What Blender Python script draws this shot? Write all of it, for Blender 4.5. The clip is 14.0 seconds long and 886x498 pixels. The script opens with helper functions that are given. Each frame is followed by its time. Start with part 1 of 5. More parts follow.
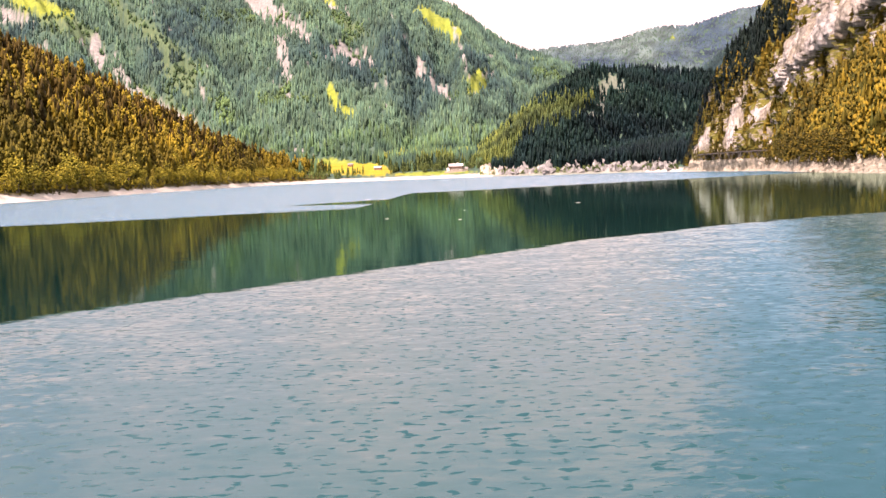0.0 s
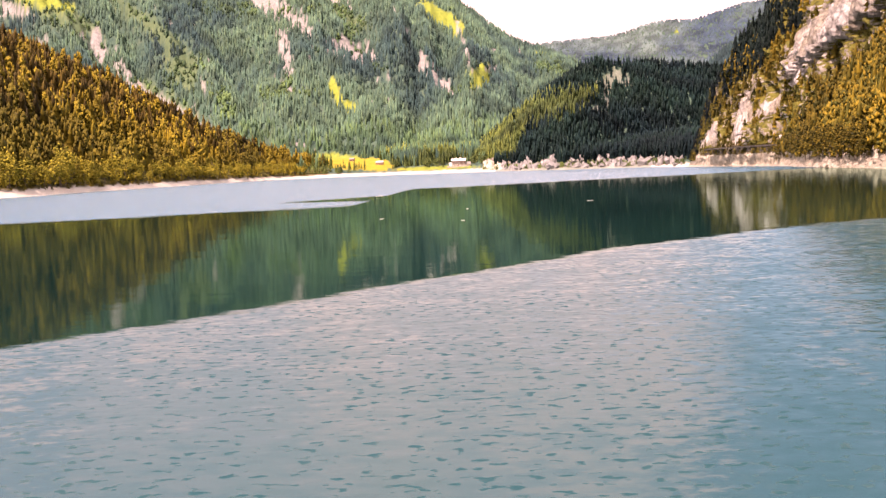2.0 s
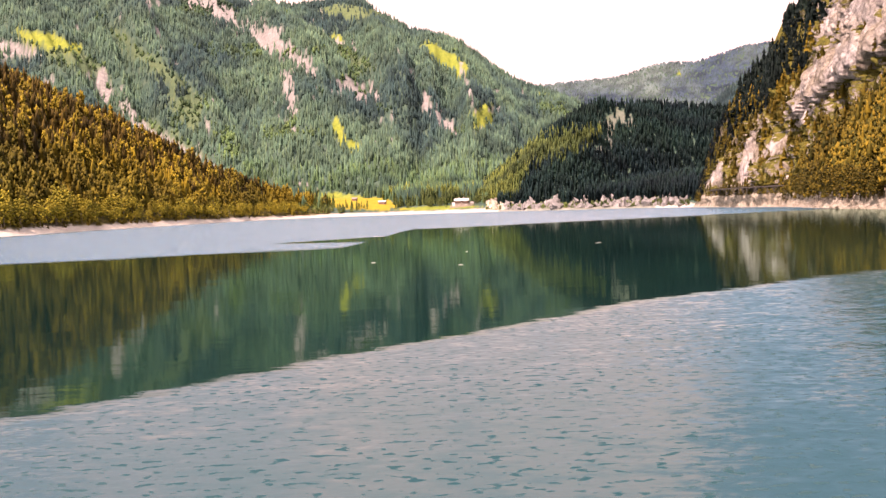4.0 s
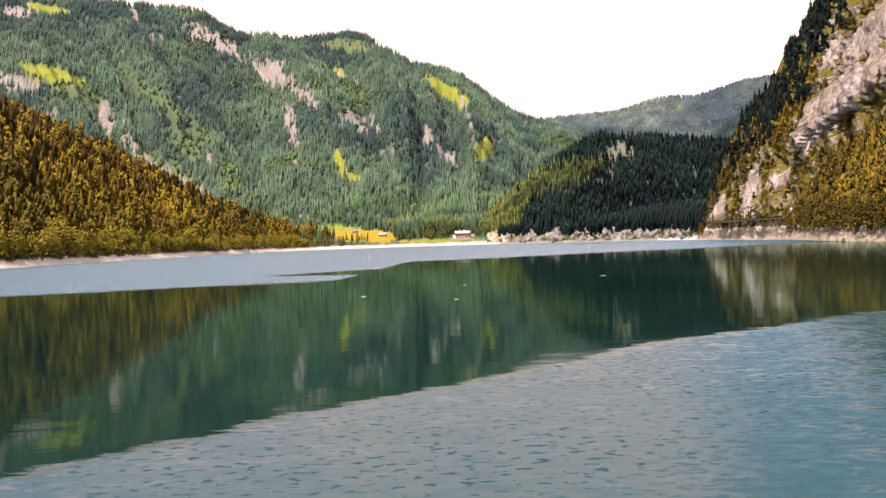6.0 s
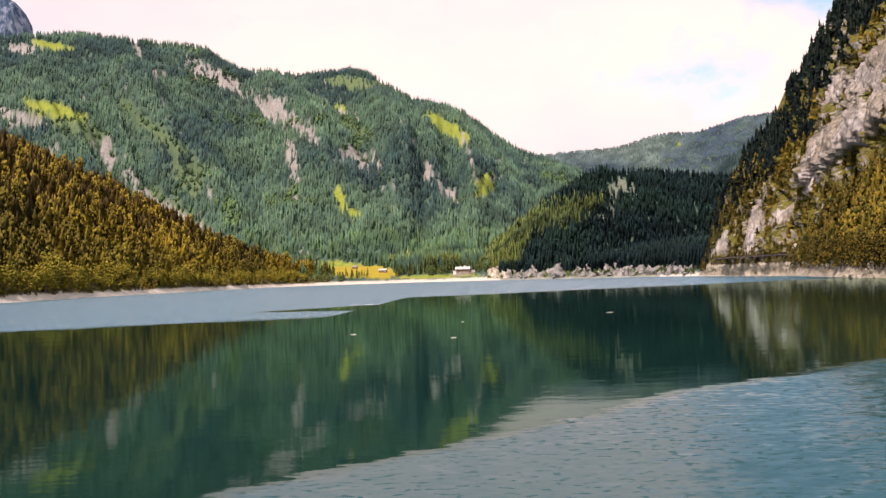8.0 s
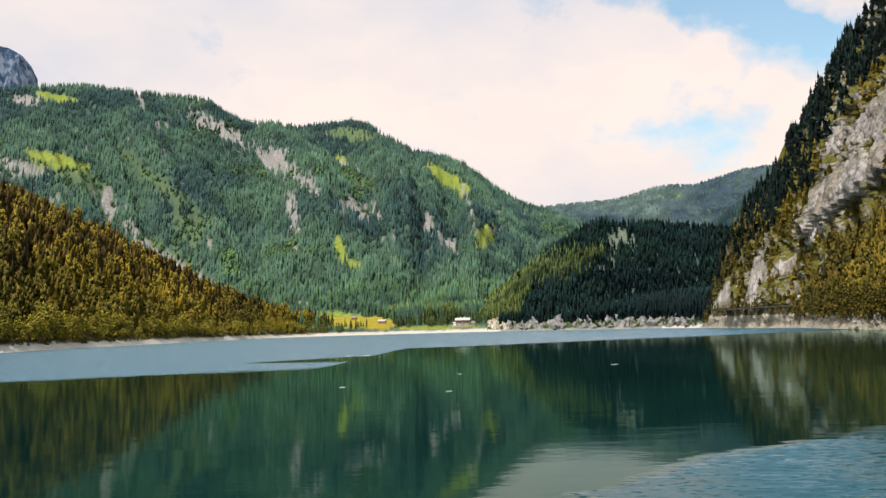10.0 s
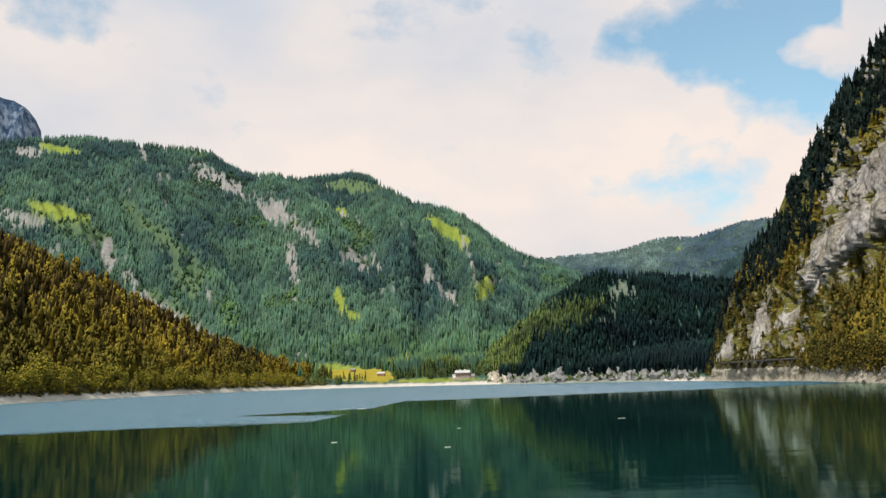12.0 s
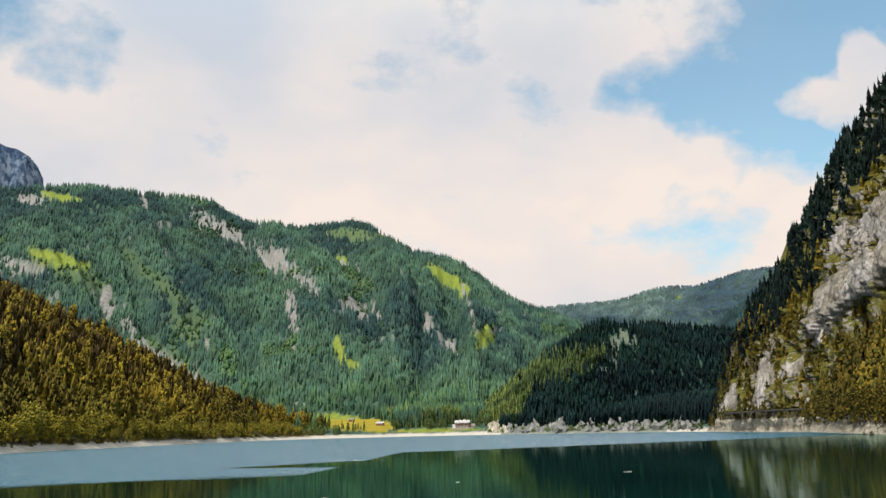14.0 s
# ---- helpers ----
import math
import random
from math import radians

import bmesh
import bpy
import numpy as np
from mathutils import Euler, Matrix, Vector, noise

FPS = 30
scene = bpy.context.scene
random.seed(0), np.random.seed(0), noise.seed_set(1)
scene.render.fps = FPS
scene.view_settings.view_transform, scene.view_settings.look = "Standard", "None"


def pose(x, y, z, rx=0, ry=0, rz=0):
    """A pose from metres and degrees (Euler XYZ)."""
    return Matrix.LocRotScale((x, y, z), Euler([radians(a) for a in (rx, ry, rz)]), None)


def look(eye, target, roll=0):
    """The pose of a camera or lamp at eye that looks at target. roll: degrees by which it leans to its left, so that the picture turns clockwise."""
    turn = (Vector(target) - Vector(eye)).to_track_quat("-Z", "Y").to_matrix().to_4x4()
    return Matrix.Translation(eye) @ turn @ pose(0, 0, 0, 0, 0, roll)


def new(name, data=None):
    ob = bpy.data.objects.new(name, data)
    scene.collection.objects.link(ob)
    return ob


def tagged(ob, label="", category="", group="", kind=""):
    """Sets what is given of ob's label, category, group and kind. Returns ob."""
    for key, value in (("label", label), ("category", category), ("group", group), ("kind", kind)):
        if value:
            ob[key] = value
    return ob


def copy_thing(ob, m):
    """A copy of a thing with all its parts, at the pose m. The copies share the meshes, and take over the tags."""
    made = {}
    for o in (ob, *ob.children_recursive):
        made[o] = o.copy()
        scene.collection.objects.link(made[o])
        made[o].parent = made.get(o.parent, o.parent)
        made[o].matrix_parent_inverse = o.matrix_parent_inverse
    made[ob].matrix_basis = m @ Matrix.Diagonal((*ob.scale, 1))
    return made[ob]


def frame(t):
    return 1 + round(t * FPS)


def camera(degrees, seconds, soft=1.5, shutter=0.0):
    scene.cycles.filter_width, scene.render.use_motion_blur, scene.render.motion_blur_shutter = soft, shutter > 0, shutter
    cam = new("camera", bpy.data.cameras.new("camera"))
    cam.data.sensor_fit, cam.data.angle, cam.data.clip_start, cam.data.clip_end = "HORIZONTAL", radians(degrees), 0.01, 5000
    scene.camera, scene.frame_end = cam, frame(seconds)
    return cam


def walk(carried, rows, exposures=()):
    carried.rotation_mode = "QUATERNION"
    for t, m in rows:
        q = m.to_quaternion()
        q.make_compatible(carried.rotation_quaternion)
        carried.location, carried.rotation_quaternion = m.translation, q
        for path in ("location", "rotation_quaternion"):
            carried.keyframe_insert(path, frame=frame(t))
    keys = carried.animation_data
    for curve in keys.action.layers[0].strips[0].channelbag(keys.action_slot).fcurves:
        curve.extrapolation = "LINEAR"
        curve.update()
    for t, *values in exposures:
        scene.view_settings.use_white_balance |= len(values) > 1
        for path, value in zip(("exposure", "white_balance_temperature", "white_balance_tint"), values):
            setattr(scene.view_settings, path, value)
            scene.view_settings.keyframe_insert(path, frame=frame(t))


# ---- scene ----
cam = camera(53.0, 14.0)
PATH = [
    (0, pose(-0.73, -2.70, 8.07, 85.136, 2.191, 0.175)),
    (0.5, pose(-0.73, 1.37, 8.10, 85.009, 2.179, 0.217)),
    (1, pose(-0.69, 5.38, 8.12, 84.914, 2.181, 0.254)),
    (1.5, pose(-0.59, 9.24, 8.15, 84.856, 2.154, 0.295)),
    (2, pose(-0.43, 12.92, 8.17, 84.807, 2.143, 0.345)),
    (2.5, pose(-0.22, 16.41, 8.18, 85.022, 2.133, 0.395)),
    (3, pose(0.02, 19.73, 8.18, 85.898, 2.041, 0.452)),
    (5.5, pose(1.12, 31.91, 7.82, 88.893, 1.923, 0.629)),
    (6, pose(1.26, 34.17, 7.73, 89.482, 1.897, 0.642)),
    (6.5, pose(1.39, 36.40, 7.64, 90.069, 1.853, 0.666)),
    (7, pose(1.52, 38.60, 7.56, 90.634, 1.811, 0.677)),
    (7.5, pose(1.64, 40.78, 7.48, 91.235, 1.804, 0.683)),
    (8, pose(1.75, 42.91, 7.40, 91.812, 1.772, 0.687)),
    (10.5, pose(2.32, 51.50, 7.00, 95.999, 1.600, 0.696)),
    (11, pose(2.33, 52.95, 6.95, 96.839, 1.571, 0.703)),
    (11.5, pose(2.33, 54.38, 6.90, 97.656, 1.522, 0.689)),
    (12, pose(2.32, 55.79, 6.86, 98.461, 1.504, 0.672)),
    (12.5, pose(2.32, 57.12, 6.86, 99.279, 1.478, 0.687)),
    (13, pose(2.37, 58.33, 6.88, 100.043, 1.456, 0.685)),
    (13.5, pose(2.46, 59.47, 6.94, 100.834, 1.396, 0.672)),
    (14, pose(2.56, 60.60, 7.02, 101.589, 1.375, 0.660)),
]
# the clip's camera dims its picture as it tilts up
walk(cam, PATH, [(0.0, 1.46, 7450, 42), (1.0, 1.44, 8000, 50), (3.0, 1.38, 8050, 52), (6.5, 0.82, 7450, 38), (8.0, 0.63, 7150, 33), (10.5, 0.38, 6450, 13), (14.0, 0.27, 6400, 11)])

# ---- world and sun ----
SUN_SIDE, SUN_UP = -34.0, 52.0   # degrees to the right of straight behind the camera, and above the horizon
world = bpy.data.worlds.new("sky_world")
scene.world = world
world.use_nodes = True
wn, wl = world.node_tree.nodes, world.node_tree.links
wn.clear()


def wnode(kind, **inputs):
    n = wn.new(kind)
    for k, v in inputs.items():
        n.inputs[k.replace("_", " ")].default_value = v
    return n


sky = wn.new("ShaderNodeTexSky")
sky.sky_type, sky.sun_disc = "NISHITA", False
sky.ozone_density, sky.dust_density = 0.2, 1.5
sky.sun_elevation, sky.sun_rotation = radians(SUN_UP), radians(180 - SUN_SIDE)
sky_strength = wnode("ShaderNodeBackground", Strength=0.15)
clear_air = wn.new("ShaderNodeMix")
clear_air.data_type, clear_air.blend_type = "RGBA", "MULTIPLY"
clear_air.inputs[0].default_value, clear_air.inputs[7].default_value = 1.0, (0.64, 1.02, 0.97, 1)
wl.new(sky.outputs[0], clear_air.inputs[6])
wl.new(clear_air.outputs[2], sky_strength.inputs[0])
cloud_back = wnode("ShaderNodeBackground", Strength=0.69)
coord = wn.new("ShaderNodeTexCoord")


def sky_noise(scale, detail, rough, stretch, shift):
    mp, t = wn.new("ShaderNodeMapping"), wn.new("ShaderNodeTexNoise")
    mp.inputs["Scale"].default_value, mp.inputs["Location"].default_value = stretch, shift
    t.inputs["Scale"].default_value, t.inputs["Detail"].default_value, t.inputs["Roughness"].default_value = scale, detail, rough
    wl.new(coord.outputs["Generated"], mp.inputs[0])
    wl.new(mp.outputs[0], t.inputs[0])
    return t.outputs[0]


def sky_math(op, a, b=0.0, c=0.0, clamp=False):
    m = wn.new("ShaderNodeMath")
    m.operation, m.use_clamp = op, clamp
    for socket, v in zip(m.inputs, (a, b, c)):
        if isinstance(v, bpy.types.NodeSocket):
            wl.new(v, socket)
        else:
            socket.default_value = v
    return m.outputs[0]


def sky_vector(op, a, b):
    m = wn.new("ShaderNodeVectorMath")
    m.operation = op
    for socket, v in zip(m.inputs, (a, b)):
        if isinstance(v, bpy.types.NodeSocket):
            wl.new(v, socket)
        else:
            socket.default_value = v
    return m


# directions swirled by noise, so that the gaps between the clouds have torn edges
swirl = wn.new("ShaderNodeTexNoise")
swirl.inputs["Scale"].default_value, swirl.inputs["Detail"].default_value, swirl.inputs["Roughness"].default_value = 8.0, 4.0, 0.5
wl.new(coord.outputs["Generated"], swirl.inputs[0])
ragged = sky_vector("NORMALIZE", sky_vector("ADD", coord.outputs["Generated"], sky_vector("MULTIPLY", sky_vector("SUBTRACT", swirl.outputs["Color"], (0.5, 0.5, 0.5)).outputs[0], (0.12, 0.12, 0.10)).outputs[0]).outputs[0], (0.0, 0.0, 0.0))


def clearing(az, up, inner, outer):
    """1 towards a clear part of the sky, falling to 0 at outer degrees from its middle."""
    d = wn.new("ShaderNodeVectorMath")
    d.operation = "DOT_PRODUCT"
    wl.new(ragged.outputs[0], d.inputs[0])
    a, e = radians(az), radians(up)
    d.inputs[1].default_value = (math.sin(a) * math.cos(e), math.cos(a) * math.cos(e), math.sin(e))
    mr = wn.new("ShaderNodeMapRange")
    mr.interpolation_type = "SMOOTHSTEP"
    mr.inputs["From Min"].default_value, mr.inputs["From Max"].default_value = math.cos(radians(outer)), math.cos(radians(inner))
    wl.new(d.outputs["Value"], mr.inputs["Value"])
    return mr.outputs[0]


puffs = sky_noise(7.5, 10, 0.6, (1.0, 1.0, 1.4), (0.35, 0.1, 0.2))
clear = 0.0
# bearing, elevation, inner and outer radius in degrees, weight
for az, up, inner, outer, weight in ((19.2, 21.2, 1.0, 6.5, 1.0), (15.2, 20.3, 0.5, 5.0, 0.85), (23.5, 24.5, 1.5, 6.0, 1.0), (22.0, 17.0, 0.5, 5.0, 0.9),
                                     (14.8, 13.4, 0.3, 4.0, 0.16), (18.4, 13.3, 0.3, 4.0, 0.17), (-30.0, 25.0, 0.5, 6.0, 0.75), (-25.5, 23.0, 0.2, 4.0, 0.5),
                                     (27.5, 22.8, 0.5, 4.0, 0.8), (0, 90, 15, 42, 0.9), (34, 35, 6, 18, 0.95)):
    clear = sky_math("MAXIMUM", clear, sky_math("MULTIPLY", clearing(az, up, inner, outer), weight))
for az, up, inner, outer in ((23.7, 18.5, 0.2, 2.4), (27.3, 20.7, 0.3, 1.8), (12.8, 17.2, 0.5, 3.5)):
    clear = sky_math("SUBTRACT", clear, sky_math("MULTIPLY", clearing(az, up, inner, outer), 0.7))
cover = sky_math("MULTIPLY_ADD", clear, -0.85, sky_math("MULTIPLY_ADD", puffs, 2.3, -0.24))
thick = sky_math("MAXIMUM", 0.2, sky_math("MULTIPLY_ADD", cover, 1 / 0.56, -0.12 / 0.56, True))
shade = wn.new("ShaderNodeValToRGB")
shade.color_ramp.elements[0].position, shade.color_ramp.elements[1].position = 0.35, 0.62
shade.color_ramp.elements[0].color, shade.color_ramp.elements[1].color = (0.74, 0.79, 0.86, 1), (1.12, 0.985, 0.88, 1)
wl.new(sky_noise(2.6, 6, 0.5, (1.0, 1.0, 1.8), (1.35, 0.6, 0.2)), shade.inputs[0])
# mostly unseen clouds overhead, tinted cooler and brighter to tone the lake's reflections
height = wn.new("ShaderNodeSeparateXYZ")
wl.new(coord.outputs["Generated"], height.inputs[0])
overhead = wn.new("ShaderNodeMapRange")
overhead.interpolation_type = "SMOOTHSTEP"
overhead.inputs["From Min"].default_value, overhead.inputs["From Max"].default_value = 0.38, 0.58
wl.new(height.outputs[2], overhead.inputs["Value"])
bases = wn.new("ShaderNodeMix")
bases.data_type, bases.blend_type = "RGBA", "MULTIPLY"
bases.inputs[7].default_value = (0.95, 1.10, 1.16, 1)
wl.new(overhead.outputs[0], bases.inputs[0])
wl.new(shade.outputs[0], bases.inputs[6])
wl.new(bases.outputs[2], cloud_back.inputs[0])
mix_sky = wn.new("ShaderNodeMixShader")
wl.new(thick, mix_sky.inputs[0])
wl.new(sky_strength.outputs[0], mix_sky.inputs[1])
wl.new(cloud_back.outputs[0], mix_sky.inputs[2])
wout = wn.new("ShaderNodeOutputWorld")
wl.new(mix_sky.outputs[0], wout.inputs[0])

sun = new("sun", bpy.data.lights.new("sun", "SUN"))
sun.data.energy, sun.data.angle, sun.data.color = 4.6, radians(0.6), (1.0, 0.93, 0.82)
sun_dir = Vector((math.sin(radians(SUN_SIDE)), -math.cos(radians(SUN_SIDE)), math.tan(radians(SUN_UP))))
sun.matrix_world = look(sun_dir * 500, (0, 0, 0))


# ---- materials ----
def material(name):
    m = bpy.data.materials.new(name)
    m.use_nodes = True
    nt = m.node_tree
    return m, nt.nodes, nt.links, nt.nodes["Principled BSDF"]


def add(nodes, kind, **settings):
    n = nodes.new(kind)
    for k, v in settings.items():
        setattr(n, k, v)
    return n


def noise_tex(nodes, links, scale, detail=6.0, rough=0.6, stretch=None, source="Object"):
    tc = nodes.new("ShaderNodeTexCoord")
    t = nodes.new("ShaderNodeTexNoise")
    t.inputs["Scale"].default_value, t.inputs["Detail"].default_value, t.inputs["Roughness"].default_value = scale, detail, rough
    if stretch:
        mp = nodes.new("ShaderNodeMapping")
        mp.inputs["Scale"].default_value = stretch
        links.new(tc.outputs[source], mp.inputs[0])
        links.new(mp.outputs[0], t.inputs[0])
    else:
        links.new(tc.outputs[source], t.inputs[0])
    return t.outputs[0]


def ramp(nodes, links, value, stops):
    r = nodes.new("ShaderNodeValToRGB")
    while len(r.color_ramp.elements) < len(stops):
        r.color_ramp.elements.new(0.5)
    for e, (p, c) in zip(r.color_ramp.elements, stops):
        e.position = p
        e.color = (*c, 1) if len(c) == 3 else c
    links.new(value, r.inputs[0])
    return r.outputs[0]


def grey(v):
    return (v, v, v)


def mix(nodes, links, factor, a, b, mode="MIX"):
    m = nodes.new("ShaderNodeMix")
    m.data_type, m.blend_type = "RGBA", mode
    for socket, v in ((m.inputs[0], factor), (m.inputs[6], a), (m.inputs[7], b)):
        if isinstance(v, bpy.types.NodeSocket):
            links.new(v, socket)
        elif isinstance(v, (int, float)):
            socket.default_value = v
        else:
            socket.default_value = (*v, 1)
    return m.outputs[2]


def calc(nodes, links, op, a, b=0.0, c=0.0, clamp=False):
    m = nodes.new("ShaderNodeMath")
    m.operation, m.use_clamp = op, clamp
    for socket, v in zip(m.inputs, (a, b, c)):
        if isinstance(v, bpy.types.NodeSocket):
            links.new(v, socket)
        else:
            socket.default_value = v
    return m.outputs[0]


def attribute(nodes, name):
    a = nodes.new("ShaderNodeAttribute")
    a.attribute_name = name
    return a.outputs["Fac"]


def bump(nodes, links, bsdf, height, distance, strength=1.0):
    b = nodes.new("ShaderNodeBump")
    b.inputs["Strength"].default_value, b.inputs["Distance"].default_value = strength, distance
    links.new(height, b.inputs["Height"])
    links.new(b.outputs[0], bsdf.inputs["Normal"])


def foliage(name, dark, mid, light, rough=0.75):
    """Needles or leaves: every tree takes its own tint, broken by fine mottling."""
    m, n, l, b = material(name)
    geo = n.new("ShaderNodeNewGeometry")
    tint = ramp(n, l, geo.outputs["Random Per Island"], [(0.0, dark), (0.55, mid), (1.0, light)])
    spots = noise_tex(n, l, 0.45, 4, 0.7)
    shade = ramp(n, l, spots, [(0.3, grey(0.72)), (0.7, grey(1.2))])
    stand = mix(n, l, 1.0, ramp(n, l, noise_tex(n, l, 0.014, 3, 0.5), [(0.38, grey(0.64)), (0.62, grey(1.25))]), ramp(n, l, noise_tex(n, l, 0.0026, 3, 0.55), [(0.41, (0.50, 0.56, 0.68)), (0.59, (1.36, 1.27, 1.0))]), "MULTIPLY")
    c = mix(n, l, 1.0, mix(n, l, 1.0, tint, shade, "MULTIPLY"), stand, "MULTIPLY")
    info = n.new("ShaderNodeObjectInfo")
    c = mix(n, l, 1.0, c, ramp(n, l, info.outputs["Random"], [(0.0, (0.85, 0.88, 0.9)), (1.0, (1.15, 1.1, 1.05))]), "MULTIPLY")
    l.new(c, b.inputs["Base Color"])
    b.inputs["Roughness"].default_value = rough
    b.inputs["Specular IOR Level"].default_value = 0.15
    return m


SPRUCE_FAR = foliage("spruce_needles", (0.027, 0.066, 0.060), (0.036, 0.085, 0.072), (0.054, 0.108, 0.080))
# spruce copy darkened: cloud shadow over the knoll painted into its colour
SPRUCE_SHADOWED = foliage("shadowed_spruce_needles", (0.004, 0.018, 0.022), (0.006, 0.025, 0.027), (0.011, 0.034, 0.030))
# olive foliage; on the knoll its brighter colour also paints the sunlit band
OLIVE_AND_SUNLIT = foliage("olive_and_sunlit_needles", (0.066, 0.108, 0.036), (0.112, 0.164, 0.050), (0.172, 0.218, 0.060))
SPRUCE_WARM = foliage("larch_needles", (0.092, 0.076, 0.009), (0.136, 0.109, 0.011), (0.198, 0.152, 0.015))
LARCH_GOLD = foliage("golden_larch_needles", (0.150, 0.126, 0.014), (0.215, 0.176, 0.019), (0.290, 0.232, 0.026))
# larch copy darkened to brown: shade on the upper slope painted in
LARCH_SHADED = foliage("shaded_larch_needles", (0.036, 0.028, 0.008), (0.051, 0.038, 0.009), (0.074, 0.053, 0.010))
LEAF_GOLD = foliage("golden_leaves", (0.22, 0.195, 0.020), (0.33, 0.28, 0.028), (0.45, 0.365, 0.04))
LEAF_OLIVE = foliage("olive_leaves", (0.040, 0.044, 0.008), (0.104, 0.082, 0.010), (0.172, 0.122, 0.013))
LEAF_GREEN = foliage("green_leaves", (0.040, 0.088, 0.046), (0.056, 0.112, 0.052), (0.078, 0.138, 0.056))
# needles made paler and bluer: distance haze painted into the colour
HAZE_TINTED = foliage("haze_tinted_needles", (0.058, 0.098, 0.124), (0.063, 0.104, 0.130), (0.068, 0.110, 0.136))


SPRUCE_GREEN = foliage("green_spruce_needles", (0.030, 0.072, 0.046), (0.042, 0.096, 0.056), (0.064, 0.124, 0.062))
# near-black spruce copy: shade along the cliff's crest painted into the colour
SPRUCE_CREST_SHADED = foliage("shade_painted_spruce_needles", (0.003, 0.010, 0.011), (0.005, 0.014, 0.014), (0.009, 0.020, 0.016))
# spruce copy for the spur, its shade and haze painted in as dark blue
SPRUCE_SPUR_TINTED = foliage("spur_tinted_needles", (0.011, 0.030, 0.042), (0.014, 0.036, 0.047), (0.018, 0.042, 0.050))


def ground_material():
    m, n, l, b = material("alpine_ground")
    soil = ramp(n, l, noise_tex(n, l, 0.05, 8, 0.65), [(0.3, (0.022, 0.050, 0.042)), (0.5, (0.042, 0.082, 0.060)), (0.75, (0.078, 0.112, 0.076))])
    grass = ramp(n, l, noise_tex(n, l, 0.06, 8, 0.7), [(0.3, (0.10, 0.145, 0.024)), (0.55, (0.175, 0.215, 0.034)), (0.8, (0.27, 0.27, 0.06))])
    stone = ramp(n, l, noise_tex(n, l, 0.09, 10, 0.75), [(0.3, (0.10, 0.10, 0.095)), (0.5, (0.20, 0.195, 0.185)), (0.75, (0.35, 0.335, 0.315))])
    gravel = ramp(n, l, noise_tex(n, l, 0.35, 10, 0.8), [(0.25, (0.25, 0.23, 0.20)), (0.55, (0.47, 0.43, 0.37)), (0.8, (0.62, 0.57, 0.50))])
    needles = ramp(n, l, noise_tex(n, l, 0.08, 8, 0.7), [(0.3, (0.030, 0.028, 0.010)), (0.55, (0.070, 0.062, 0.016)), (0.8, (0.12, 0.10, 0.025))])
    soil = mix(n, l, attribute(n, "larchwood"), soil, needles)
    c = mix(n, l, attribute(n, "meadow"), soil, grass)
    hay = ramp(n, l, noise_tex(n, l, 0.05, 8, 0.7), [(0.3, (0.18, 0.155, 0.016)), (0.55, (0.28, 0.220, 0.021)), (0.8, (0.37, 0.28, 0.038))])
    c = mix(n, l, attribute(n, "field"), c, hay)
    c = mix(n, l, attribute(n, "rock"), c, stone)
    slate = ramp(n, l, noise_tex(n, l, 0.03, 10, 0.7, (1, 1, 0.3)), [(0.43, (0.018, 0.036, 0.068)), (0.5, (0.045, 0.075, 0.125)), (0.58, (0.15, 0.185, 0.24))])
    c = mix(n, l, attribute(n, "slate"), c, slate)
    c = mix(n, l, attribute(n, "gravel"), c, gravel)
    l.new(c, b.inputs["Base Color"])
    b.inputs["Roughness"].default_value = 0.9
    b.inputs["Specular IOR Level"].default_value = 0.1
    bump(n, l, b, noise_tex(n, l, 0.25, 10, 0.7), 2.0, 0.6)
    return m


def cliff_material():
    m, n, l, b = material("limestone_cliff")
    streak = noise_tex(n, l, 1.0, 10, 0.74, (0.30, 0.30, 0.032))
    blotch = noise_tex(n, l, 0.035, 6, 0.6)
    stone = ramp(n, l, streak, [(0.33, (0.045, 0.043, 0.04)), (0.41, (0.19, 0.18, 0.17)), (0.54, (0.37, 0.35, 0.335)), (0.72, (0.50, 0.48, 0.465))])
    ochre = ramp(n, l, streak, [(0.36, (0.05, 0.043, 0.028)), (0.7, (0.29, 0.25, 0.17))])
    stone = mix(n, l, ramp(n, l, blotch, [(0.38, grey(0.0)), (0.6, grey(0.75))]), stone, ochre)
    stone = mix(n, l, attribute(n, "clean"), stone, mix(n, l, 1.0, stone, (1.45, 1.42, 1.40), "MULTIPLY"))
    bank = ramp(n, l, noise_tex(n, l, 0.25, 10, 0.75, (1, 1, 0.5)), [(0.34, (0.05, 0.044, 0.034)), (0.44, (0.27, 0.24, 0.185)), (0.58, (0.46, 0.42, 0.34)), (0.75, (0.58, 0.54, 0.47))])
    stone = mix(n, l, attribute(n, "tan"), stone, bank)
    turf = ramp(n, l, noise_tex(n, l, 0.3, 8, 0.7), [(0.3, (0.05, 0.056, 0.013)), (0.55, (0.135, 0.125, 0.024)), (0.8, (0.23, 0.19, 0.04))])
    green = calc(n, l, "MULTIPLY_ADD", noise_tex(n, l, 0.22, 8, 0.7), 1.6, -0.8)
    green = calc(n, l, "ADD", green, attribute(n, "turf"))
    l.new(mix(n, l, ramp(n, l, green, [(0.42, grey(0)), (0.58, grey(1))]), stone, turf), b.inputs["Base Color"])
    b.inputs["Roughness"].default_value = 0.9
    b.inputs["Specular IOR Level"].default_value = 0.15
    bump(n, l, b, noise_tex(n, l, 0.8, 12, 0.72, (1, 1, 0.22)), 2.6, 1.0)
    return m


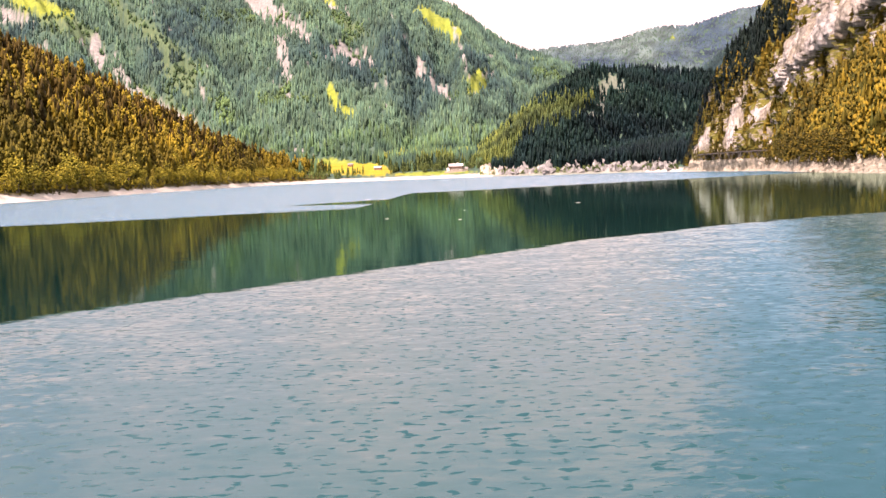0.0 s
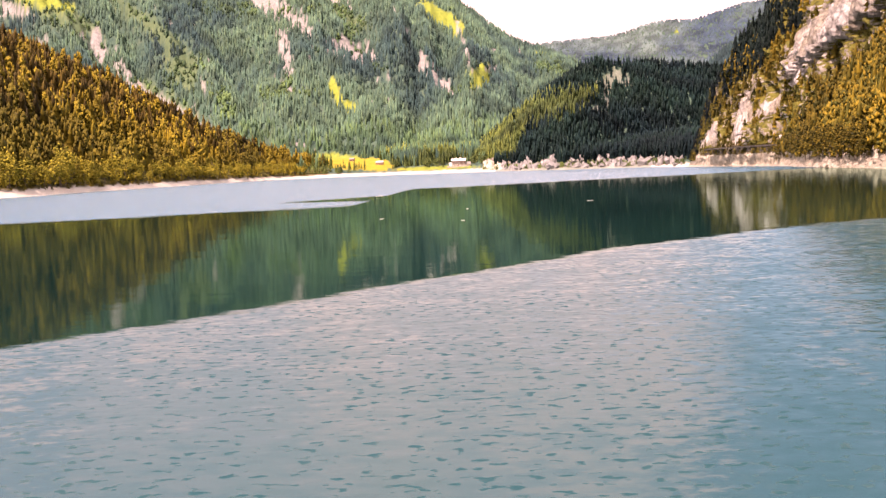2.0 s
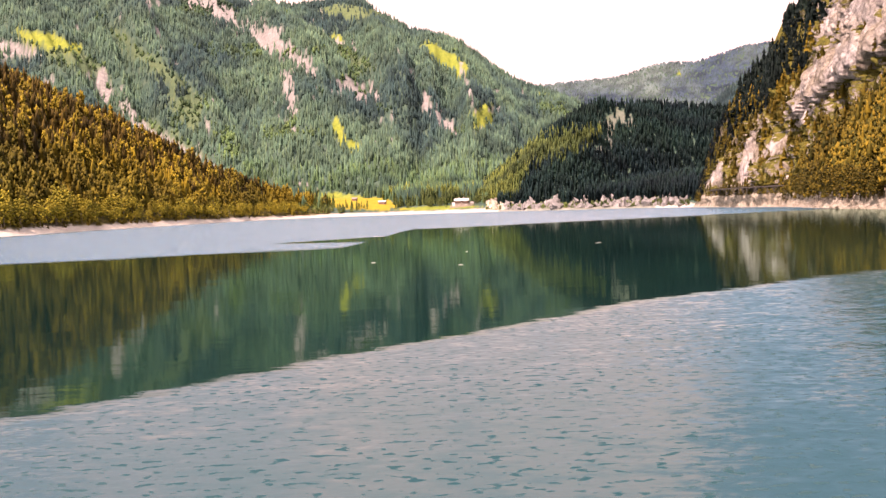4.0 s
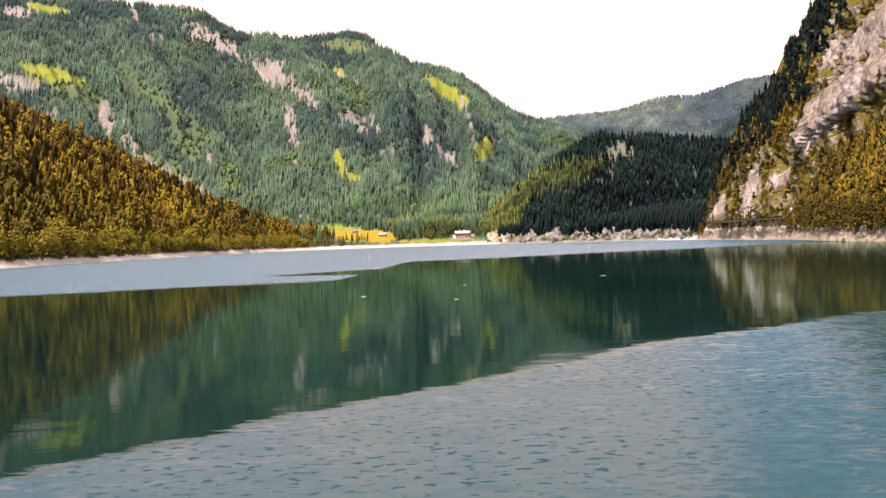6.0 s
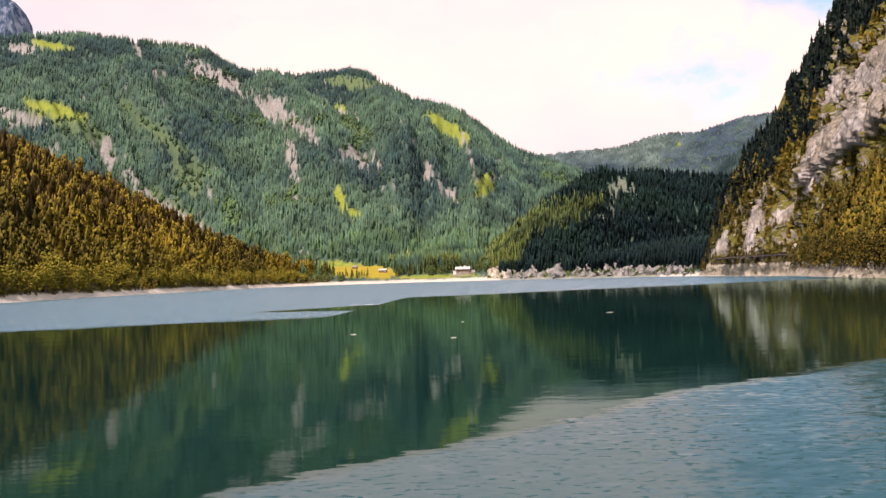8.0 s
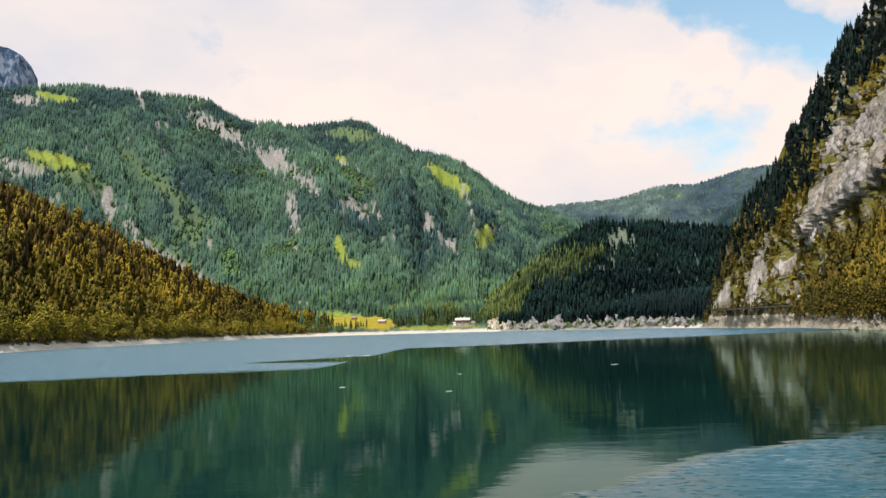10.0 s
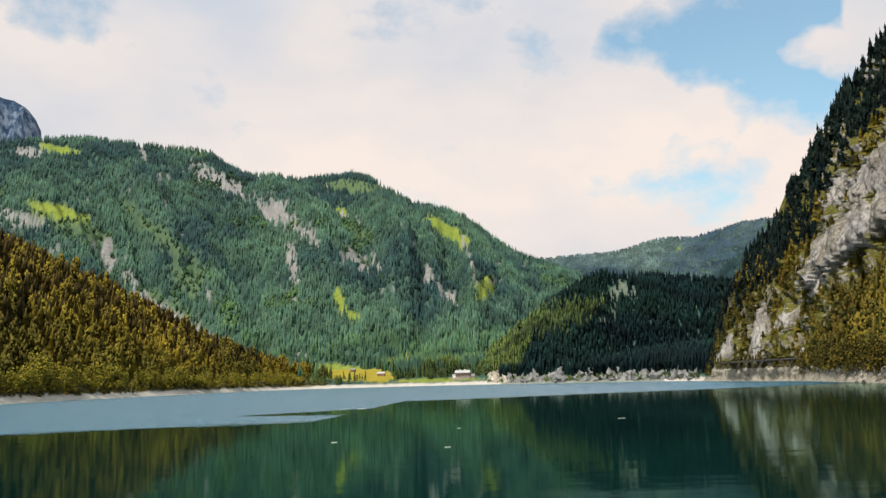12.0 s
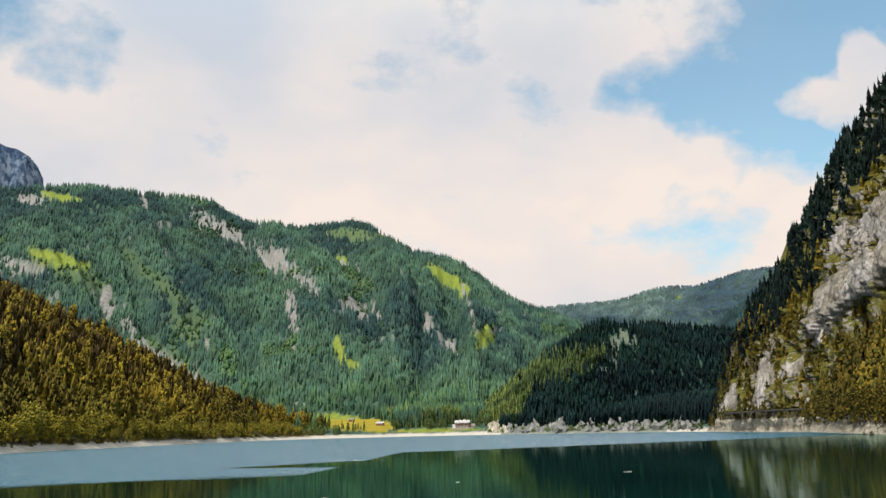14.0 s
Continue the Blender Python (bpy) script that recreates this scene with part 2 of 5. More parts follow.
def water_material():
    m, n, l, b = material("lake_water")
    tc = n.new("ShaderNodeTexCoord")
    xyz = n.new("ShaderNodeSeparateXYZ")
    l.new(tc.outputs["Object"], xyz.inputs[0])
    x, y = xyz.outputs[0], xyz.outputs[1]
    wander = noise_tex(n, l, 0.035, 5, 0.6, (0.5, 1.6, 1))
    sway = calc(n, l, "MULTIPLY_ADD", wander, 60.0, -30.0)
    # near ruffled water, up to a sharp bent edge
    xp = calc(n, l, "MINIMUM", calc(n, l, "MAXIMUM", x, 0.0), 95.0)
    near_line = calc(n, l, "MULTIPLY_ADD", calc(n, l, "MINIMUM", x, 0.0), 1.05, calc(n, l, "MULTIPLY", xp, calc(n, l, "MULTIPLY_ADD", xp, -0.006, 1.12)))
    fray = calc(n, l, "MULTIPLY_ADD", noise_tex(n, l, 0.5, 4, 0.65, (0.35, 1.3, 1)), 7.0, -3.5)
    near_edge = calc(n, l, "SUBTRACT", calc(n, l, "ADD", y, calc(n, l, "MULTIPLY_ADD", sway, 0.10, fray)), near_line)
    near = calc(n, l, "MULTIPLY_ADD", near_edge, -1 / 2.2, 81.5 / 2.2, True)
    # far ruffled belt along the opposite shores
    bend = n.new("ShaderNodeMapRange")
    bend.interpolation_type = "SMOOTHSTEP"
    bend.inputs["From Min"].default_value, bend.inputs["From Max"].default_value = -25.0, -15.0
    bend.inputs["To Min"].default_value, bend.inputs["To Max"].default_value = 0.0, 158.0
    l.new(x, bend.inputs["Value"])
    far_line = calc(n, l, "MULTIPLY_ADD", calc(n, l, "MAXIMUM", calc(n, l, "MINIMUM", x, 0.0), -140.0), 0.4, calc(n, l, "MULTIPLY_ADD", calc(n, l, "MAXIMUM", x, 0.0), 0.72, bend.outputs[0]))
    far_edge = calc(n, l, "SUBTRACT", calc(n, l, "ADD", y, calc(n, l, "MULTIPLY_ADD", sway, 0.5, calc(n, l, "MULTIPLY_ADD", noise_tex(n, l, 0.25, 4, 0.7, (0.4, 1.5, 1)), 26.0, -13.0))), far_line)
    far = calc(n, l, "MULTIPLY_ADD", far_edge, 1 / 12.0, -229 / 12.0, True)
    # a calm tongue reaching into the belt
    reach = n.new("ShaderNodeMapRange")
    reach.inputs["From Min"].default_value, reach.inputs["From Max"].default_value = -64.0, -24.0
    reach.inputs["To Min"].default_value, reach.inputs["To Max"].default_value = -8.0, 24.0
    l.new(x, reach.inputs["Value"])
    tongue = calc(n, l, "ABSOLUTE", calc(n, l, "ADD", y, calc(n, l, "MULTIPLY_ADD", x, -0.4, -287.0)))
    frayed = calc(n, l, "MULTIPLY_ADD", noise_tex(n, l, 0.22, 4, 0.65, (0.3, 1.8, 1)), 36.0, -18.0)
    tongue = calc(n, l, "MULTIPLY", calc(n, l, "ADD", frayed, calc(n, l, "SUBTRACT", reach.outputs[0], tongue)), 1 / 6.0, 0, True)
    far = calc(n, l, "MULTIPLY", far, calc(n, l, "SUBTRACT", 1.0, tongue))
    breeze = near
    waves = noise_tex(n, l, 1.5, 3, 0.5, (0.7, 1.05, 1))
    gusts = ramp(n, l, noise_tex(n, l, 0.06, 4, 0.6, (0.6, 1.2, 1)), [(0.36, grey(0.25)), (0.62, grey(1.25))])
    swell = noise_tex(n, l, 0.12, 3, 0.5, (0.6, 1.6, 1))
    dash = ramp(n, l, noise_tex(n, l, 2.1, 2.5, 0.5, (0.75, 1.3, 1)), [(0.58, grey(0)), (0.66, grey(1))])
    height = calc(n, l, "ADD", calc(n, l, "MULTIPLY", waves, calc(n, l, "MULTIPLY_ADD", calc(n, l, "MULTIPLY", near, gusts), 0.02, 0.004)), calc(n, l, "MULTIPLY", swell, 0.02))
    bp = n.new("ShaderNodeBump")
    bp.inputs["Strength"].default_value, bp.inputs["Distance"].default_value = 1.0, 1.0
    l.new(height, bp.inputs["Height"])
    chop = n.new("ShaderNodeTexNoise")
    chop.inputs["Scale"].default_value, chop.inputs["Detail"].default_value = 1.7, 2.0
    l.new(tc.outputs["Object"], chop.inputs[0])
    tilt = add(n, "ShaderNodeVectorMath", operation="SUBTRACT")
    l.new(chop.outputs["Color"], tilt.inputs[0])
    tilt.inputs[1].default_value = (0.5, 0.66, 0.5)   # leans the normals to the camera's view, so that the belt reflects more sky
    lean = add(n, "ShaderNodeVectorMath", operation="MULTIPLY")
    l.new(tilt.outputs[0], lean.inputs[0])
    lean.inputs[1].default_value = (1.3, 1.3, 0.0)
    some = add(n, "ShaderNodeVectorMath", operation="SCALE")
    l.new(lean.outputs[0], some.inputs[0])
    l.new(far, some.inputs["Scale"])
    # wavelets of the near water: normals leaned to fit the camera's view, with sparse steep dark fronts
    ripple = n.new("ShaderNodeTexNoise")
    ripple.inputs["Scale"].default_value, ripple.inputs["Detail"].default_value = 1.6, 2.5
    broad = n.new("ShaderNodeMapping")
    broad.inputs["Scale"].default_value = (0.7, 1.25, 1.0)
    l.new(tc.outputs["Object"], broad.inputs[0])
    l.new(broad.outputs[0], ripple.inputs[0])
    slope = add(n, "ShaderNodeVectorMath", operation="SUBTRACT")
    l.new(ripple.outputs["Color"], slope.inputs[0])
    slope.inputs[1].default_value = (0.5, 0.5, 0.5)
    steep = add(n, "ShaderNodeVectorMath", operation="MULTIPLY")
    l.new(slope.outputs[0], steep.inputs[0])
    steep.inputs[1].default_value = (0.17, 0.20, 0.0)
    back = n.new("ShaderNodeCombineXYZ")
    l.new(calc(n, l, "MULTIPLY_ADD", calc(n, l, "MULTIPLY", dash, gusts), -0.60, calc(n, l, "MULTIPLY_ADD", noise_tex(n, l, 0.32, 4, 0.6, (0.6, 1.1, 1)), -0.18, -0.03)), back.inputs[1])
    face = add(n, "ShaderNodeVectorMath", operation="ADD")
    l.new(steep.outputs[0], face.inputs[0])
    l.new(back.outputs[0], face.inputs[1])
    wavelet = add(n, "ShaderNodeVectorMath", operation="SCALE")
    l.new(face.outputs[0], wavelet.inputs[0])
    l.new(near, wavelet.inputs["Scale"])
    both = add(n, "ShaderNodeVectorMath", operation="ADD")
    l.new(some.outputs[0], both.inputs[0])
    l.new(wavelet.outputs[0], both.inputs[1])
    joined = add(n, "ShaderNodeVectorMath", operation="ADD")
    l.new(bp.outputs[0], joined.inputs[0])
    l.new(both.outputs[0], joined.inputs[1])
    unit = add(n, "ShaderNodeVectorMath", operation="NORMALIZE")
    l.new(joined.outputs[0], unit.inputs[0])
    gloss = n.new("ShaderNodeBsdfGlossy")
    l.new(calc(n, l, "MULTIPLY_ADD", far, 0.18, calc(n, l, "MULTIPLY_ADD", breeze, 0.06, 0.042)), gloss.inputs["Roughness"])
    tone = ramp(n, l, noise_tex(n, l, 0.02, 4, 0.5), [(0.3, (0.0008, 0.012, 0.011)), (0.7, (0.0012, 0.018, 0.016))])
    near_body = mix(n, l, near, tone, (0.006, 0.042, 0.047))
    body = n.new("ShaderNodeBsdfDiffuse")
    # far belt: sky sheen painted in as a paler, bluer body colour
    l.new(mix(n, l, far, near_body, (0.012, 0.075, 0.115)), body.inputs["Color"])
    l.new(mix(n, l, calc(n, l, "MAXIMUM", breeze, far), (0.50, 0.67, 0.60), (0.93, 0.97, 0.97)), gloss.inputs["Color"])
    sheen = n.new("ShaderNodeFresnel")
    l.new(calc(n, l, "MULTIPLY_ADD", far, 0.14, calc(n, l, "MULTIPLY_ADD", near, 0.22, 1.34)), sheen.inputs["IOR"])
    blend = n.new("ShaderNodeMixShader")
    for node in (gloss, body, sheen):
        l.new(unit.outputs[0], node.inputs["Normal"])
    l.new(sheen.outputs[0], blend.inputs[0])
    l.new(body.outputs[0], blend.inputs[1])
    l.new(gloss.outputs[0], blend.inputs[2])
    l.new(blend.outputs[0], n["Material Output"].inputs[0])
    n.remove(b)
    return m


GROUND, CLIFF, WATER = ground_material(), cliff_material(), water_material()


# ---- numeric helpers ----
def lattice(ix, iy, seed):
    h = (ix.astype(np.int64) * 374761393 + iy.astype(np.int64) * 668265263 + seed * 1442695041) & 0x7FFFFFFF
    h = ((h ^ (h >> 13)) * 1274126177) & 0x7FFFFFFF
    return ((h ^ (h >> 16)) & 0xFFFF) / 65535.0


def value_noise(x, y, seed=0):
    ix, iy = np.floor(x), np.floor(y)
    fx, fy = x - ix, y - iy
    fx, fy = fx * fx * (3 - 2 * fx), fy * fy * (3 - 2 * fy)
    a, b = lattice(ix, iy, seed), lattice(ix + 1, iy, seed)
    c, d = lattice(ix, iy + 1, seed), lattice(ix + 1, iy + 1, seed)
    return (a + (b - a) * fx) * (1 - fy) + (c + (d - c) * fx) * fy


def fbm(x, y, octaves=5, seed=0, gain=0.5):
    total, amp, norm = 0.0, 1.0, 0.0
    for o in range(octaves):
        total = total + amp * value_noise(x * 2 ** o + 17.3 * o, y * 2 ** o - 9.1 * o, seed + o)
        norm, amp = norm + amp, amp * gain
    return total / norm * 2 - 1


def smooth(a, b, v):
    u = np.clip((v - a) / (b - a), 0, 1)
    return u * u * (3 - 2 * u)


def table(pairs):
    xs, ys = zip(*pairs)
    return lambda a: np.interp(a, xs, ys)


def mesh_object(name, verts, faces, mat, parent=None, label=""):
    """One mesh from arrays: verts (n, 3), faces (m, 3 or 4)."""
    me = bpy.data.meshes.new(name)
    verts, faces = np.asarray(verts, np.float32), np.asarray(faces, np.int32)
    k = faces.shape[1]
    me.vertices.add(len(verts))
    me.vertices.foreach_set("co", verts.ravel())
    me.loops.add(faces.size)
    me.loops.foreach_set("vertex_index", faces.ravel())
    me.polygons.add(len(faces))
    me.polygons.foreach_set("loop_start", np.arange(0, faces.size, k, dtype=np.int32))
    me.update(calc_edges=True)
    me.materials.append(mat)
    ob = new(name, me)
    if parent:
        ob.parent = parent
    if label:
        tagged(ob, label)
    return ob


def grid_faces(rows, cols, wrap=False):
    i = np.arange(rows - 1)[:, None]
    j = np.arange(cols if wrap else cols - 1)[None, :]
    a, b = i * cols + j, i * cols + (j + 1) % cols
    return np.stack([a, b, b + cols, a + cols], -1).reshape(-1, 4)


def point_values(ob, name, values):
    at = ob.data.attributes.new(name, "FLOAT", "POINT")
    at.data.foreach_set("value", np.asarray(values, np.float32).ravel())


# ---- the lie of the land, fitted to the camera's view: bearings in degrees and ranges in metres from its last position ----
OX, OY, OZ = 2.6, 60.6, 7.0
SHORE = table([(-180, 420), (-120, 380), (-70, 360), (-45, 400), (-34, 470), (-27, 600), (-24, 680), (-20.6, 800), (-17.6, 930), (-14.3, 1130),
               (-11.5, 1330), (-8.9, 1420), (-6, 1440), (-3, 1450), (0, 1420), (1.4, 1400), (3.5, 1350), (5.7, 1250), (7.4, 1150), (10, 1150),
               (13.6, 1060), (15.7, 950), (18.5, 790), (21.3, 710), (23, 600), (25, 525), (29, 425), (36, 340), (60, 300), (110, 330), (180, 420)])
MAIN_UP = table([(-75, 8), (-45, 12.5), (-29.7, 13.8), (-25.2, 14.3), (-23.2, 14.5), (-18.2, 14.36), (-16.7, 14.26), (-15.4, 14.1), (-14, 13.3), (-12.9, 12.9), (-11.1, 12.94),
                 (-9.7, 12.7), (-8.2, 12.9), (-6.4, 13.08), (-5.2, 12.8), (-3.8, 11.86), (-2.3, 10.86), (-1.3, 10.7), (-0.1, 10.4), (1, 9.9),
                 (2.4, 8.9), (3.7, 7.97), (4.8, 7.4), (6, 7.05), (7.4, 6.56), (9.2, 5.5), (11.2, 4), (16, 1)])
MAIN_FAR = table([(-75, 3000), (-30, 4150), (-16, 4150), (-6, 3950), (0, 3850), (6, 3850), (16, 3750)])
MAIN_FOOT = table([(-75, 1000), (-36, 1600), (-28, 2150), (-20, 2250), (-12, 2150), (-5, 2050), (0, 1950), (4, 2050), (8, 2400), (16, 2700)])
PEAK_UP = table([(-60, 10), (-45, 17), (-36, 19), (-30.6, 17.96), (-29.1, 17.5), (-28.15, 17.25), (-27.5, 16.97), (-26.9, 16.9), (-26.2, 16.55), (-25.7, 16), (-25.3, 15.2), (-25.1, 12), (-24.5, 5)])
LEFT_UP = table([(-75, 9), (-60, 12), (-48, 13), (-38, 12.5), (-32, 11.3), (-29.4, 9.9), (-27.5, 8.56), (-24.4, 7.2), (-21.2, 5.85), (-19.2, 4.75), (-16.8, 3.6), (-15.1, 2.7),
                 (-13.4, 1.92), (-11.7, 1.34), (-10.3, 0.9), (-8.5, 0.45), (-6, 0)])
LEFT_DEEP = table([(-70, 500), (-32, 430), (-27, 420), (-20, 380), (-15, 260), (-11, 160), (-6, 80)])
KNOLL_UP = table([(0.5, -0.3), (1.5, 0.6), (2.55, 1.73), (3.3, 2.3), (4.8, 3.5), (6.2, 4.46), (7.7, 5.34), (8.65, 5.94), (9.7, 6.36), (10.6, 6.14), (11.6, 6.09), (14, 5.87), (15.7, 5.7), (17.4, 5.45), (20.6, 4.9), (30, 4)])
SPUR_UP = table([(10, 1), (14, 4.58), (15.7, 5.37), (16.6, 5.84), (17.5, 6.54), (18.9, 7.35), (19.9, 7.7), (21.5, 8.2), (30, 11), (45, 12)])
FAR_UP = table([(0, 3), (4.2, 6.4), (6.2, 7.22), (7.1, 7.44), (8.9, 7.5), (10.7, 7.6), (11.8, 7.86), (13.2, 8.24), (14.4, 8.31), (15.6, 8.16), (17, 8.52), (18.35, 8.94), (20.2, 8.96), (22.6, 9.2), (35, 10), (60, 10)])
WALL_UP = table([(15.5, -0.4), (15.9, 0.4), (16.4, 2.07), (16.9, 3.6), (17.5, 4.93), (18.3, 6.42), (19, 7.4), (19.8, 8.2), (20.2, 8.7), (20.5, 9.3), (21.1, 10.6), (22.2, 11.5), (23, 13.1),
                 (24.1, 14.7), (24.9, 16), (26, 17.4), (27.3, 18.6), (30, 21), (34, 23.5), (40, 26), (50, 27)])
WALL_DEEP = table([(15.5, 12), (16.4, 45), (17.5, 80), (19, 120), (20.2, 150), (22.2, 190), (24.1, 225), (27.3, 270), (34, 330), (50, 420)])
TALUS_UP = table([(20.9, 0), (21.2, 0.3), (22.06, 1.3), (22.75, 2.2), (24.1, 3.9), (25.7, 5.4), (28, 7.5), (34, 9), (50, 9)])
MASSIF_UP = table([(17, 0), (20, 6), (24, 14), (28, 19), (34, 27), (42, 33), (55, 32), (80, 24), (120, 14), (180, 9)])


def rise(az, r, foot, crest, up, power, fall=0.55):
    """Height of a mountainside that climbs from foot to crest, where it stands up degrees above the lake."""
    top = OZ + crest * np.tan(np.radians(up))
    u = np.clip((r - foot) / np.maximum(crest - foot, 1.0), 0, 1)
    front = top * u ** power
    return np.where(r <= crest, np.where(r < foot, -99.0, front), top - fall * (r - crest)), u


def terrain(az, r):
    x, y = OX + r * np.sin(np.radians(az)), OY + r * np.cos(np.radians(az))
    s = SHORE(az) + 7 * fbm(az * 1.3, az * 0 + 3.0, 4, 5)
    s = s + 30 * smooth(15.3, 16.0, az) * smooth(48, 44, az)
    d = r - s
    z = np.where(d < 0, np.maximum(d * 0.22, -30.0), np.minimum(d * 0.19, 6 + d * 0.09))
    z = np.where(d > 300, 33 + (d - 300) * 0.02, z)
    climb = np.clip((r - MAIN_FOOT(az)) / (MAIN_FAR(az) - MAIN_FOOT(az)), 0, 1)
    gully = fbm((az + 6 * climb * smooth(-2, -12, az)) * 0.6, r * 0.0009 + 2, 5, 21)
    rough = fbm(x * 0.006, y * 0.006, 6, 31)
    main, u = rise(az, r, MAIN_FOOT(az), MAIN_FAR(az), MAIN_UP(az) + np.interp(az, [-26, -20, -7, -5, -3, 2, 6], [0.38, 0.38, 0.2, 0.25, 0.5, 0.5, 0.33]), 1.12)
    spurs = 0.0 * az
    for tops, wide, tall in ((((0.15, -9.0), (0.3, -9.6), (0.65, -8.6), (1.0, -15.5)), 1.5, 120), (((0.15, -4.5), (0.5, -3.0), (1.0, -6.2)), 1.3, 95),
                             (((0.1, -13.5), (0.5, -17.5), (1.0, -23)), 1.9, 120), (((0.1, 0.8), (0.5, 2.2), (1.0, 0.5)), 1.1, 35)):
        uu, aa = zip(*tops)
        off = (az - np.interp(u, uu, aa)) / wide
        spurs = spurs + 0.9 * tall * np.exp(-off * off)
    main = main + spurs * np.sin(np.pi * u) ** 0.8 * (u < 1)
    main = main + (gully * 140 + rough * 55) * np.sin(np.pi * u) * (u < 1) + rough * 5
    peak, u = rise(az, r, MAIN_FAR(az) + 60, MAIN_FAR(az) + 520, PEAK_UP(az), 0.6)
    peak = np.where((az < -24.4) & (az > -60), peak + (340 * np.abs(fbm(x * 0.010, y * 0.003, 5, 23, 0.6)) - 90 + 90 * fbm(x * 0.012, y * 0.008, 4, 24, 0.6)) * np.minimum(4 * u, 1) * (1 - u ** 6), -99)
    left, u = rise(az, r, s + 26, s + LEFT_DEEP(az), LEFT_UP(az), 0.95, 0.25)
    left = np.where((az < -6) & (az > -75), left + rough * 16 * np.sin(np.pi * u), -99)
    knoll_foot = s + np.interp(az, [0, 6, 9, 15, 22], [30, 30, 60, 420, 700])
    knoll, u = rise(az, r, knoll_foot, knoll_foot + np.interp(az, [0, 6, 12, 22], [420, 480, 520, 420]), KNOLL_UP(az), 0.85)
    knoll = np.where((az > 0.5) & (az < 30), knoll + (rough * 18 + gully * 16) * np.sin(np.pi * u), -99)
    spur, u = rise(az, r, 2000, 2500, SPUR_UP(az), 0.8)
    spur = np.where((az > 10) & (az < 60), spur + rough * 8, -99)
    far, u = rise(az, r, 3950, 4760, FAR_UP(az) + 0.25, 0.9)
    far = np.where((az > 0) & (az < 70), far + rough * 14 * (u < 1), -99)
    massif, u = rise(az, r, s + 60 + WALL_DEEP(az) * 0.2, s + WALL_DEEP(az) + np.interp(az, [17, 30, 45], [60, 260, 520]), MASSIF_UP(az), 0.8, 0.6)
    massif = np.where(az > 17, massif + rough * 15, -99)
    ring, u = rise(az, r, s + 60, 1900, 13 + 2 * fbm(az * 0.08, az * 0, 3, 8), 1.0)
    ring = np.where((az < -60) | (az > 100), ring + rough * 40 * u, -99)
    layers = np.stack([z, main, peak, left, knoll, spur, far, massif, ring])
    return layers.max(0), layers.argmax(0), d, x, y


# openings in the forest: bearing, elevation, half width, half height (degrees), tilt, kind
OPEN = []


def opening(kind, az, up, wide, high, tilt=0.0, ragged=0.5):
    OPEN.append((kind, az, up, wide, high, tilt, ragged))


opening("meadow", -24.4, 14.2, 1.3, 0.34, -5, 0.4)
opening("rock", -25.8, 13.9, 0.8, 0.4, -10, 0.6)
opening("rock", -14.4, 12.6, 1.8, 0.5, -28, 0.9)
opening("rock", -11.4, 11.0, 2.0, 0.58, -28, 0.9)
opening("rock", -9.3, 9.7, 1.4, 0.5, -32, 0.9)
opening("rock", -15.6, 13.2, 0.5, 0.5, 0, 0.8)
opening("rock", -6.1, 7.7, 1.4, 0.58, -22, 0.7)
opening("rock", -6.5, 8.3, 0.25, 0.5, -20, 0.7)
opening("rock", -5.0, 7.9, 0.12, 0.45, 0, 0.7)
opening("alp", -6.0, 12.5, 2.3, 0.5, -6, 0.3)
opening("meadow", -7.2, 10.9, 0.6, 0.35, -20, 0.7)
opening("rock", -7.0, 10.6, 0.4, 0.2, -20, 0.7)
opening("rock", -6.0, 10.4, 0.1, 0.5, 15, 0.7)
opening("meadow", 0.0, 9.45, 1.9, 0.55, -35, 0.5)
opening("grass", 2.1, 5.75, 1.0, 1.0, -25, 0.7)
opening("meadow", 2.15, 5.75, 0.75, 0.75, -25, 0.8)
opening("meadow", -7.2, 5.2, 0.36, 1.05, 14, 0.7)
opening("meadow", -6.5, 4.2, 0.8, 0.42, -10, 0.5)
opening("rock", -26.5, 10.15, 2.1, 0.42, -14, 0.25)
opening("meadow", -24.3, 10.6, 2.0, 0.45, -12, 0.4)
opening("grass", -23.6, 9.9, 2.2, 0.8, -20, 0.5)
opening("grass", -18.4, 9.4, 3.6, 0.55, -40, 0.6)
opening("grass", -22.3, 9.2, 1.8, 0.7, -35, 0.6)
opening("grass", -6.0, 9.6, 1.8, 0.5, -35, 0.7)
opening("grass", -16.5, 6.6, 1.3, 1.2, -45, 0.9)
opening("rock", -21.4, 8.1, 0.5, 0.9, 30, 0.9)
opening("rock", -17.8, 4.63, 2.8, 0.22, -31, 0.5)
opening("grass", -17.8, 4.93, 3.1, 0.45, -31, 0.5)
opening("rock", -19.9, 6.6, 1.3, 0.2, -48, 0.8)
opening("rock", -16.6, 3.6, 1.7, 0.17, -26, 0.6)
opening("rock", -1.45, 6.9, 0.28, 0.65, 10, 0.6)
opening("rock", -0.75, 6.2, 0.28, 0.85, 14, 0.6)
opening("rock", 0.05, 5.1, 0.34, 0.7, 10, 0.6)
opening("rock", 1.3, 7.6, 0.17, 1.2, 14, 0.7)
opening("rock", 2.5, 7.4, 0.8, 0.2, -12, 0.9)
opening("rock", 3.1, 6.3, 0.5, 0.08, 0, 0.7)
opening("meadow", 14.4, 7.75, 0.42, 0.16, 12, 0.4)
opening("meadow", 6.0, 7.1, 0.4, 0.14, -10, 0.5)
opening("grass", 10.6, 5.2, 0.9, 0.8, -20, 1.0)
opening("scar", 10.9, 5.15, 0.85, 0.7, -20, 0.8)
opening("scar", 10.3, 4.2, 0.35, 0.9, -15, 0.9)
